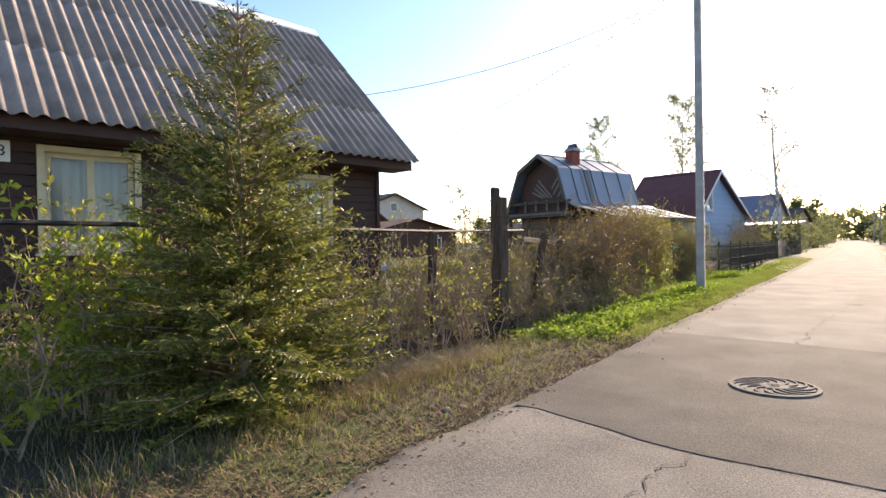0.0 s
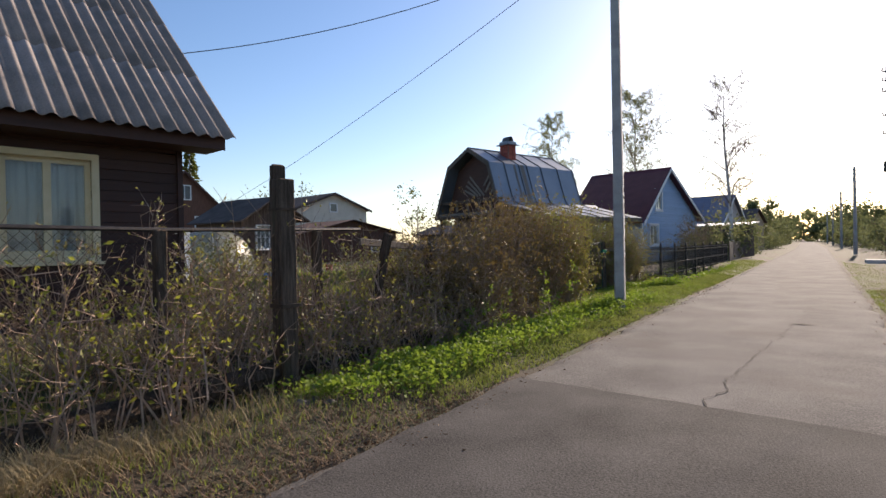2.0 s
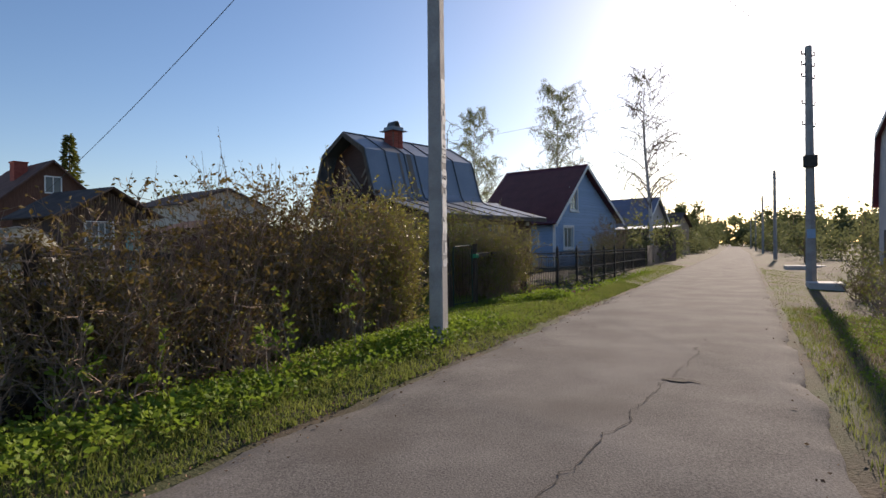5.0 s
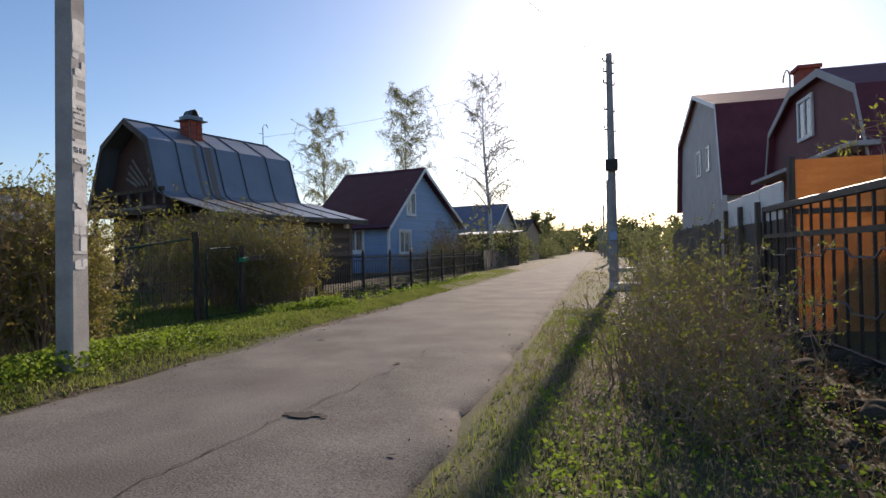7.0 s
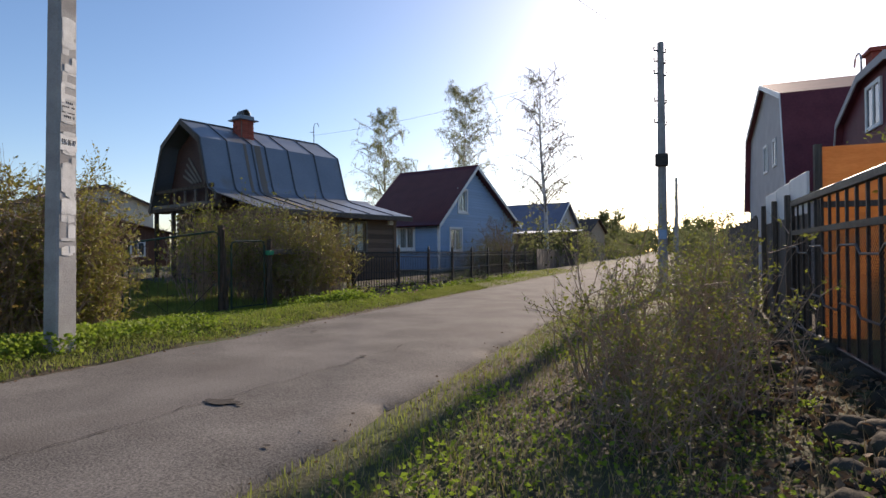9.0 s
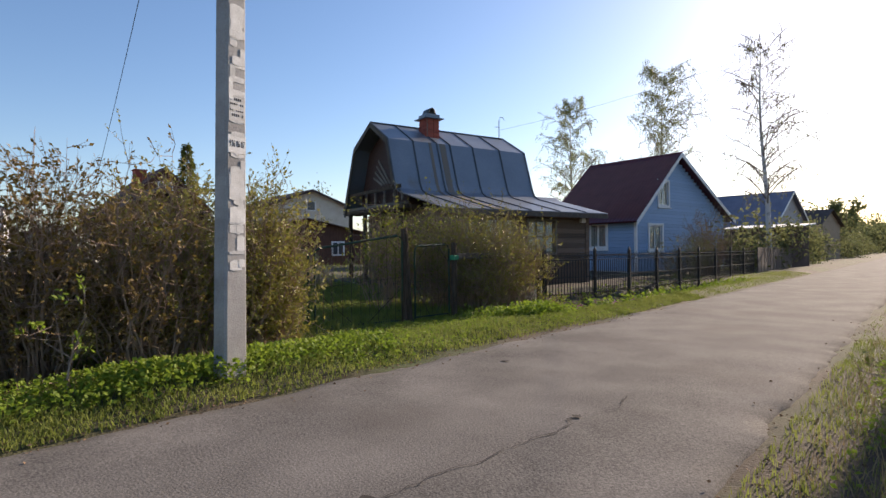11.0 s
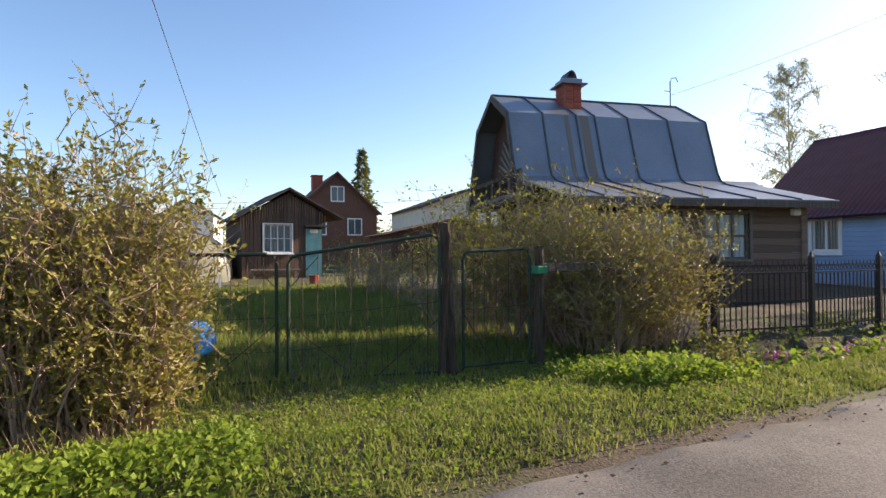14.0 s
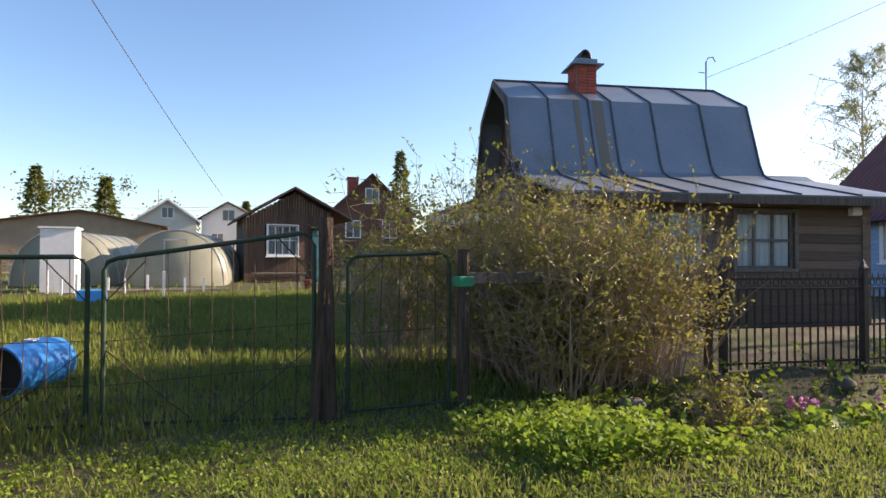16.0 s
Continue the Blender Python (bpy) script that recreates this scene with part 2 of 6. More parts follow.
GLASS = glass_mat("window_glass")


# ---- mesh helpers ----
def mesh(name, v, f, m, smooth=False):
    me = bpy.data.meshes.new(name)
    me.from_pydata([tuple(p) for p in v], [], f)
    mats = m if isinstance(m, (list, tuple)) else [m]
    for q in mats:
        me.materials.append(q)
    if smooth:
        me.polygons.foreach_set("use_smooth", [True] * len(me.polygons))
    me.update()
    return me


class Geo:
    """Collects vertices and faces of one part."""

    def __init__(self):
        self.v, self.f = [], []

    def add(self, v, f):
        k = len(self.v)
        self.v.extend(v)
        self.f.extend([tuple(i + k for i in q) for q in f])
        return self

    def box(self, lo, hi, m=None, bevel=0.0):
        (x0, y0, z0), (x1, y1, z1) = lo, hi
        b = min(bevel, (x1 - x0) * 0.3, (y1 - y0) * 0.3, (z1 - z0) * 0.3)
        if b > 0:
            v = []
            for z, i in ((z0, b), (z0 + b, 0), (z1 - b, 0), (z1, b)):
                v += [(x0 + i, y0 + i, z), (x1 - i, y0 + i, z), (x1 - i, y1 - i, z), (x0 + i, y1 - i, z)]
            f = [(3, 2, 1, 0), (12, 13, 14, 15)]
            for r in range(3):
                for c in range(4):
                    f.append((r * 4 + c, r * 4 + (c + 1) % 4, r * 4 + 4 + (c + 1) % 4, r * 4 + 4 + c))
        else:
            v = [(x0, y0, z0), (x1, y0, z0), (x1, y1, z0), (x0, y1, z0), (x0, y0, z1), (x1, y0, z1), (x1, y1, z1), (x0, y1, z1)]
            f = [(3, 2, 1, 0), (4, 5, 6, 7), (0, 1, 5, 4), (1, 2, 6, 5), (2, 3, 7, 6), (3, 0, 4, 7)]
        if m is not None:
            v = [tuple(m @ Vector(p)) for p in v]
        return self.add(v, f)

    def tube(self, pts, radii, n=6, cap=True):
        pts = [Vector(p) for p in pts]
        if not isinstance(radii, (list, tuple)):
            radii = [radii] * len(pts)
        k = len(self.v)
        for i, p in enumerate(pts):
            d = (pts[min(i + 1, len(pts) - 1)] - pts[max(i - 1, 0)]).normalized()
            a = d.orthogonal().normalized() if abs(d.z) < 0.99 else Vector((1, 0, 0))
            a = (a - d * a.dot(d)).normalized()
            c = d.cross(a)
            for j in range(n):
                t = 2 * math.pi * j / n
                self.v.append(tuple(p + (a * math.cos(t) + c * math.sin(t)) * radii[i]))
        for i in range(len(pts) - 1):
            for j in range(n):
                self.f.append((k + i * n + j, k + i * n + (j + 1) % n, k + (i + 1) * n + (j + 1) % n, k + (i + 1) * n + j))
        if cap:
            self.f.append(tuple(k + j for j in reversed(range(n))))
            self.f.append(tuple(k + (len(pts) - 1) * n + j for j in range(n)))
        return self

    def blob(self, c, r, seed=0, rough=0.25):
        """A rough stone."""
        bm = bmesh.new()
        bmesh.ops.create_icosphere(bm, subdivisions=2, radius=1)
        off = Vector((seed * 3.1, seed * 1.7, seed))
        v = []
        for q in bm.verts:
            s = 1 + rough * noise.noise(q.co * 1.4 + off)
            v.append((c[0] + q.co.x * r[0] * s, c[1] + q.co.y * r[1] * s, c[2] + q.co.z * r[2] * s))
        f = [tuple(x.index for x in q.verts) for q in bm.faces]
        bm.free()
        return self.add(v, f)

    def prism(self, poly, x0, x1):
        """Polygon of (y, z), drawn out along x."""
        n = len(poly)
        v = [(x0, y, z) for y, z in poly] + [(x1, y, z) for y, z in poly]
        f = [tuple(range(n)), tuple(reversed(range(n, 2 * n)))]
        f += [(i, i + n, (i + 1) % n + n, (i + 1) % n) for i in range(n)]
        return self.add(v, f)

    def make(self, name, m, smooth=False):
        return mesh(name, self.v, self.f, m, smooth)


def thing(name, label, category, m=None, group="", kind=""):
    ob = new(name)
    ob.empty_display_size = 0.2
    if m is not None:
        ob.matrix_basis = m
    return tagged(ob, label, category, group, kind)


def part(parent, name, data, m=None, label=""):
    ob = new(name, data)
    ob.parent = parent
    if m is not None:
        ob.matrix_basis = m
    return tagged(ob, label) if label else ob


def solo(name, data, label, category, m=None, group="", kind=""):
    ob = new(name, data)
    if m is not None:
        ob.matrix_basis = m
    return tagged(ob, label, category, group, kind)


UNIT = {}


def unit_plank(m):
    if m.name not in UNIT:
        UNIT[m.name] = Geo().box((0, 0, 0), (1, 1, 1), bevel=0.06).make("plank_" + m.name, m)
    return UNIT[m.name]


def plank_wall(parent, m, span, z0, z1, bh, material, openings=(), thick=0.03, gap=0.006, name="plank"):
    """Horizontal boards on the wall plane m (x along the wall, y outwards, z up). span(z) gives the wall's ends at a height."""
    z = z0
    while z < z1 - 0.02:
        top = min(z + bh, z1)
        a, b = span((z + top) / 2)
        cuts = [(a, b)]
        for s0, s1, q0, q1 in openings:
            if z < q1 - 0.02 and top > q0 + 0.02:
                nxt = []
                for c0, c1 in cuts:
                    if s1 <= c0 or s0 >= c1:
                        nxt.append((c0, c1))
                    else:
                        nxt += [(c0, s0), (s1, c1)]
                cuts = [c for c in nxt if c[1] - c[0] > 0.03]
        for c0, c1 in cuts:
            if c1 - c0 > 0.05:
                part(parent, name, unit_plank(material), m @ pose(c0, 0, z) @ Matrix.Diagonal((c1 - c0, thick + random.uniform(0, 0.006), top - z - gap, 1)))
        z += bh


def window(parent, m, w, h, frame_mat, cols=2, rows=1, bar=0.07, trim=0.1, curtain=True, sill=True, depth=0.12, deep=0.105, cloth=None):
    """A window with casing, mullions, pane and curtain; m: lower left corner of the opening, x along, y outwards."""
    g = Geo()
    for lo, hi in (((-trim, -0.02, -trim), (0, 0.05, h + trim)), ((w, -0.02, -trim), (w + trim, 0.05, h + trim)), ((0, -0.02, h), (w, 0.05, h + trim)), ((0, -0.02, -trim), (w, 0.05, 0))):
        g.box(lo, hi, bevel=0.008)
    if sill:
        g.box((-trim - 0.04, 0.03, -trim - 0.04), (w + trim + 0.04, 0.11, -trim), bevel=0.006)
    for lo, hi in (((0, -depth, 0), (0.02, -0.02, h)), ((w - 0.02, -depth, 0), (w, -0.02, h)), ((0, -depth, h - 0.02), (w, -0.02, h)), ((0, -depth, 0), (w, -0.02, 0.02))):
        g.box(lo, hi)
    win = part(parent, "window", g.make("window_casing", frame_mat), m)
    g = Geo()
    for i in range(cols + 1):
        x = 0.02 + (w - 0.04) * i / cols
        g.box((max(0.0205, x - bar / 2), -0.07, 0.0205), (min(w - 0.0205, x + bar / 2), -0.03, h - 0.0205), bevel=0.005)
    for i in range(rows + 1):
        z = 0.02 + (h - 0.04) * i / rows
        g.box((0.021, -0.066, max(0.021, z - bar / 2)), (w - 0.021, -0.034, min(h - 0.021, z + bar / 2)), bevel=0.005)
    part(win, "sash", g.make("sash", frame_mat))
    p = part(win, "pane", Geo().box((0.021, -0.052, 0.021), (w - 0.021, -0.048, h - 0.021)).make("pane", GLASS))
    p.visible_shadow = False
    if curtain:
        n, v, f = 40, [], []
        for i in range(n + 1):
            x = 0.03 + (w - 0.06) * i / n
            y = -deep + 0.02 * math.sin(i * 1.3) + 0.012 * math.sin(i * 2.9)
            v += [(x, y, 0.0), (x, y, h - 0.02)]
        for i in range(n):
            f.append((2 * i, 2 * i + 2, 2 * i + 3, 2 * i + 1))
        part(win, "curtain", mesh("curtain", v, f, cloth or CURTAIN, True))
    return win


# ---- ground ----
def smooth_step(a, b, x):
    t = max(0.0, min(1.0, (x - a) / (b - a)))
    return t * t * (3 - 2 * t)


def left_edge(y):
    return -1.28 + 0.019 * (min(max(y, -10), 90) - 10)


def right_edge(y):
    return 2.15 + 0.019 * (min(max(y, -10), 90) - 10)


def height(x, y):
    if x < left_edge(y):
        d = left_edge(y) - x
        h = -0.03 + 0.08 * smooth_step(0.0, 0.8, d)
        ditch = smooth_step(19.9, 20.7, y) * (1 - smooth_step(32, 36, y))
        h -= 0.55 * ditch * smooth_step(0.8, 1.4, d) * (1 - smooth_step(1.9, 2.6, d))
        near = 1 - smooth_step(10, 14, y)
        h -= 0.13 * (1 - near) * smooth_step(1.0, 2.4, d) * (1 - smooth_step(20, 24, y)) * (1 - smooth_step(6, 9, d))
        h -= 0.12 * near * smooth_step(0.8, 1.6, d) * (1 - smooth_step(2.2, 3.4, d))
        h += min(0.32, max(0, d - 3.2) * 0.16) * near
        h += (1 - near) * min(0.36, max(0.0, d - 3.5) * 0.022)
    elif x > right_edge(y):
        d = x - right_edge(y)
        h = -0.01 - 0.19 * smooth_step(0.2, 1.8, d) + 0.2 * smooth_step(2.3, 3.3, d)
    else:
        return -0.08
    return h + 0.035 * noise.noise((x * 1.3, y * 1.3, 0)) + 0.015 * noise.noise((x * 5, y * 5, 3))


def axis(parts):
    out = []
    for a, b, s in parts:
        n = max(1, round((b - a) / s))
        out += [a + (b - a) * i / n for i in range(n)]
    return out + [parts[-1][1]]


gx = axis([(-2500, -200, 460), (-200, -60, 20), (-60, -24, 4), (-24, -9, 0.8), (-9, 8, 0.28), (8, 30, 2), (30, 200, 20), (200, 2500, 460)])
gy = axis([(-2500, -100, 480), (-100, -10, 9), (-10, -3, 1), (-3, 36, 0.32), (36, 90, 2.5), (90, 300, 21), (300, 2500, 440)])
gv = [(x, y, height(x, y)) for y in gy for x in gx]
nx = len(gx)
gf = [(j * nx + i, j * nx + i + 1, (j + 1) * nx + i + 1, (j + 1) * nx + i) for j in range(len(gy) - 1) for i in range(nx - 1)]
solo("ground", mesh("ground", gv, gf, SOIL, True), "uneven brown earth with patches of green", "ground", kind="structure")


def crown(x, y):
    c = (left_edge(y) + right_edge(y)) / 2
    return 0.012 - 0.009 * (x - c) ** 2 / 2.9


# the road, with ragged edges
ry = axis([(-60, -4, 4), (-4, 34, 0.12), (34, 90, 1.0), (90, 420, 11)])
rv, rf, NW = [], [], 16
for y in ry:
    jl = 0.14 * noise.noise((y * 1.1, 0, 0)) + 0.06 * noise.noise((y * 5.3, 4, 0))
    jr = 0.12 * noise.noise((y * 1.2, 9, 0)) + 0.06 * noise.noise((y * 5.1, 7, 0))
    a, b = left_edge(y) + jl, right_edge(y) + jr
    rv.append((a - 0.03, y, -0.09))
    for i in range(NW + 1):
        x = a + (b - a) * i / NW
        rv.append((x, y, crown(x, y) - (0.025 if i in (0, NW) else 0)))
    rv.append((b + 0.03, y, -0.09))
W = NW + 3
for j in range(len(ry) - 1):
    for i in range(W - 1):
        rf.append((j * W + i, j * W + i + 1, (j + 1) * W + i + 1, (j + 1) * W + i))
solo("road", mesh("road", rv, rf, ASPHALT, True), "worn grey asphalt lane with cracks and dusty edges", "road", kind="structure")


def ribbon(pts, width, z, seed, steps=22):
    """A thin wandering strip on the road."""
    v, f = [], []
    k = 0
    for (x0, y0), (x1, y1) in zip(pts, pts[1:]):
        d = Vector((x1 - x0, y1 - y0)).normalized()
        for s in range(steps):
            t = s / steps
            x, y = x0 + (x1 - x0) * t, y0 + (y1 - y0) * t
            o = 0.11 * noise.noise((k * 0.19, seed, 0)) + 0.05 * noise.noise((k * 0.9, seed, 5)) + 0.02 * noise.noise((k * 3.1, seed, 7))
            w = width * (0.15 + 1.1 * abs(noise.noise((k * 0.6, seed, 9))))
            x, y = x - d.y * o, y + d.x * o
            v += [(x - d.y * w, y + d.x * w, crown(x, y) + z), (x + d.y * w, y - d.x * w, crown(x, y) + z)]
            k += 1
    for i in range(len(v) // 2 - 1):
        f.append((2 * i, 2 * i + 1, 2 * i + 3, 2 * i + 2))
    return v, f


pv, pf, PN, PM = [], [], 14, 24
for i in range(PN + 1):
    for j in range(PM + 1):
        s = i / PN
        x = -1.33 + 3.2 * s
        ya = 2.62 - 0.38 * smooth_step(0, 0.5, s) + 0.03 * noise.noise((s * 9, 1, 0))
        yb = 7.15 - 0.42 * s + 0.03 * noise.noise((s * 9, 2, 0))
        y = ya + (yb - ya) * j / PM
        x += 0.05 * noise.noise((y * 2, 8, 0)) if i in (0, PN) else 0
        pv.append((x, y, crown(x, y) + 0.006))
for i in range(PN):
    for j in range(PM):
        a = i * (PM + 1) + j
        pf.append((a, a + PM + 1, a + PM + 2, a + 1))
solo("road_patch", mesh("road_patch", pv, pf, ASPHALT_NEW), "darker asphalt patch laid into the lane", "road patch", kind="structure")
cg = Geo()
for pts, w, seed in (([(0.47, 6.9), (0.58, 8.67), (0.78, 10.4), (1.0, 12.2), (1.16, 13.6), (1.3, 15.2)], 0.013, 1), ([(0.2, 2.3), (0.03, 1.6), (0.1, 0.9), (-0.2, -0.2), (-0.1, -2)], 0.014, 2),
                     ([(-1.3, 7.17), (-0.01, 6.99), (1.34, 6.74), (2.0, 6.7)], 0.008, 3), ([(-1.3, 2.6), (-0.35, 2.27), (1.15, 2.22), (1.9, 2.3)], 0.008, 4),
                     ([(0.45, 6.8), (0.5, 5.9), (0.3, 5.2)], 0.006, 5), ([(-0.9, 28.6), (1.0, 28.75), (2.7, 28.9)], 0.05, 6)):
    cg.add(*ribbon(pts, w, 0.0095, seed))
solo("road_crack", cg.make("road_crack", CRACK), "dark wandering cracks and joints in the asphalt", "crack", kind="structure")
hg = Geo()
for k, (dx, dy, r) in enumerate(((0, 0, 0.09), (0.11, 0.03, 0.05), (-0.1, 0.02, 0.05), (0.03, 0.07, 0.04), (0.18, 0.0, 0.03), (0.06, 1.9, 0.04), (-1.5, 3.3, 0.05), (0.9, -0.6, 0.025))):
    n = 11
    ring = [(1.1 + dx + r * (1 + 0.4 * noise.noise((k, i, 0.5))) * math.cos(i * 6.283 / n), 12.39 + dy + 0.7 * r * (1 + 0.4 * noise.noise((k, i, 3.5))) * math.sin(i * 6.283 / n)) for i in range(n)]
    hg.add([(x, y, crown(x, y) + 0.011) for x, y in ring], [tuple(range(n))])
solo("pothole", hg.make("pothole", CRACK), "small broken holes in the asphalt", "pothole", kind="structure")


def manhole():
    th = thing("manhole_cover", "round cast iron cover with curved ribs in the asphalt", "manhole cover", pose(0.43, 4.34, crown(0.43, 4.34) + 0.006, 0, 0, 10))
    g = Geo().tube([(0, 0, 0.0), (0, 0, 0.006)], 0.37, 40)
    part(th, "well", g.make("well", CAST_DARK))
    v, f, n = [], [], 48
    for r, z in ((0.375, 0.0), (0.372, 0.016), (0.335, 0.018), (0.332, 0.004)):
        v += [(r * math.cos(6.2832 * i / n), r * math.sin(6.2832 * i / n), z) for i in range(n)]
    for q in range(3):
        for i in range(n):
            f.append((q * n + i, q * n + (i + 1) % n, (q + 1) * n + (i + 1) % n, (q + 1) * n + i))
    part(th, "rim", mesh("rim", v, f, CAST))
    v, f = [], []
    for i in range(9):
        s = i / 8
        r, a, w = 0.12 + 0.215 * s, 0.65 * s * s, 0.011 + 0.004 * s
        p, q = Vector((r * math.cos(a), r * math.sin(a))), Vector((-math.sin(a + 0.6 * s), math.cos(a + 0.6 * s)))
        v += [(*(p - q * w), 0.006), (*(p - q * w * 0.7), 0.017), (*(p + q * w * 0.7), 0.017), (*(p + q * w), 0.006)]
    for i in range(8):
        for c in range(3):
            f.append((i * 4 + c, i * 4 + c + 1, i * 4 + 5 + c, i * 4 + 4 + c))
    rib = mesh("rib", v, f, CAST)
    for k in range(15):
        part(th, "rib", rib, pose(0, 0, 0, 0, 0, k * 24))
    g = Geo().tube([(0, 0, 0.006), (0, 0, 0.016), (0, 0, 0.019)], [0.125, 0.122, 0.112], 28)
    part(th, "hub", g.make("hub", CAST))
    g = Geo()
    for x, y, w in ((-0.05, 0.03, 0.1), (-0.03, -0.005, 0.07), (-0.045, -0.045, 0.085)):
        g.box((x, y, 0.0185), (x + w, y + 0.018, 0.0225))
    part(th, "raised_mark", g.make("raised_mark", CAST))


manhole()


# ---- houses ----
def roof_slab(parent, p0, p1, x0, x1, material, thick=0.06, name="roof_slope", label=""):
    """A sloping slab over the profile segment p0 to p1 (y, z), from x0 to x1."""
    d = Vector((p1[0] - p0[0], p1[1] - p0[1])).normalized()
    n = Vector((-d.y, d.x))
    if n.y < 0:
        n = -n
    poly = [p0, p1, (p1[0] - n.x * thick, p1[1] - n.y * thick), (p0[0] - n.x * thick, p0[1] - n.y * thick)]
    return part(parent, name, Geo().prism(poly, x0, x1).make(name, material), label=label)


def wall_under(profile, ins, z0):
    """The wall polygon under a roof profile, set in from the eaves."""
    def top(y):
        for (a, za), (b, zb) in zip(profile, profile[1:]):
            if a <= y <= b:
                return za + (zb - za) * (y - a) / (b - a) - 0.07
        return z0 + 0.1
    ya, yb = profile[0][0] + ins, profile[-1][0] - ins
    mids = [(y, top(y)) for y, z in profile[1:-1] if ya < y < yb]
    return ya, yb, [(ya, z0), (yb, z0), (yb, top(yb))] + mids[::-1] + [(ya, top(ya))]


def simple_house(label, m, profile, length, wall_mat, roof_mat, z0=-0.3, ov=0.35, ins=0.35, wins=(), frame_mat=None, category="house", name="house", chimney=None, trim=None):
    """A house with a profiled roof; its gable looks along +x. wins: (side, s, z, w, h, cols)."""
    th = thing(name, label, category, m)
    ya, yb, poly = wall_under(profile, ins, z0)
    part(th, "wall", Geo().prism(poly, -length, 0).make("wall", wall_mat))
    for p0, p1 in zip(profile, profile[1:]):
        roof_slab(th, p0, p1, -length - ov, ov, roof_mat)
    if trim:
        g = Geo()
        for p0, p1 in zip(profile, profile[1:]):
            g.prism([p0, p1, (p1[0], p1[1] - 0.18), (p0[0], p0[1] - 0.18)], ov + 0.003, ov + 0.035)
        part(th, "verge_board", g.make("verge_board", trim))
    for side, s, z, w, h, cols in wins:
        wm = pose(0.0, s, z, 0, 0, 90) @ Matrix.Diagonal((1, -1, 1, 1)) if side == "front" else pose(s, ya, z) @ Matrix.Diagonal((1, -1, 1, 1))
        g = Geo()
        b = 0.09
        for lo, hi in (((0, 0.003, 0), (b, 0.05, h)), ((w - b, 0.003, 0), (w, 0.05, h)), ((b, 0.003, 0), (w - b, 0.05, b)), ((b, 0.003, h - b), (w - b, 0.05, h))):
            g.box(lo, hi)
        for c in range(1, cols):
            x = w * c / cols
            g.box((x - 0.03, 0.004, b), (x + 0.03, 0.045, h - b))
        wi = part(th, "window", g.make("window_frame", frame_mat or WHITE), wm)
        part(wi, "pane", Geo().box((b, 0.004, b), (w - b, 0.02, h - b)).make("dark_pane", DARK_PANE))
    if chimney:
        x, y, z, s, hh = chimney
        part(th, "chimney", Geo().box((x - s, y - s, z - 1), (x + s, y + s, z + hh)).box((x - s - 0.06, y - s - 0.06, z + hh), (x + s + 0.06, y + s + 0.06, z + hh + 0.1)).make("chimney", BRICK_RED))
    return th


DARK_PANE = mat("dark_glass", (0.05, 0.06, 0.07), (0.09, 0.1, 0.11), 1, 0.06, bump=0, spec=0.6, vary=0.1)


def corrugated(w, l, pitch, amp, thick=0.008):
    """A wavy sheet, w wide along x, l long along -y (down the slope), z up."""
    n = int(w / pitch) * 8
    v, f = [], []
    for j, y in enumerate((0, -l)):
        for i in range(n + 1):
            x = w * i / n
            z = amp * math.cos(2 * math.pi * x / pitch)
            v += [(x, y, z), (x, y, z - thick)]
    k = 2 * (n + 1)
    for i in range(n):
        a = 2 * i
        f += [(a, a + k, a + k + 2, a + 2), (a + 1, a + 3, a + k + 3, a + k + 1), (a + k, a + k + 1, a + k + 3, a + k + 2)]
    return mesh("roof_sheet", v, f, SLATE, True)


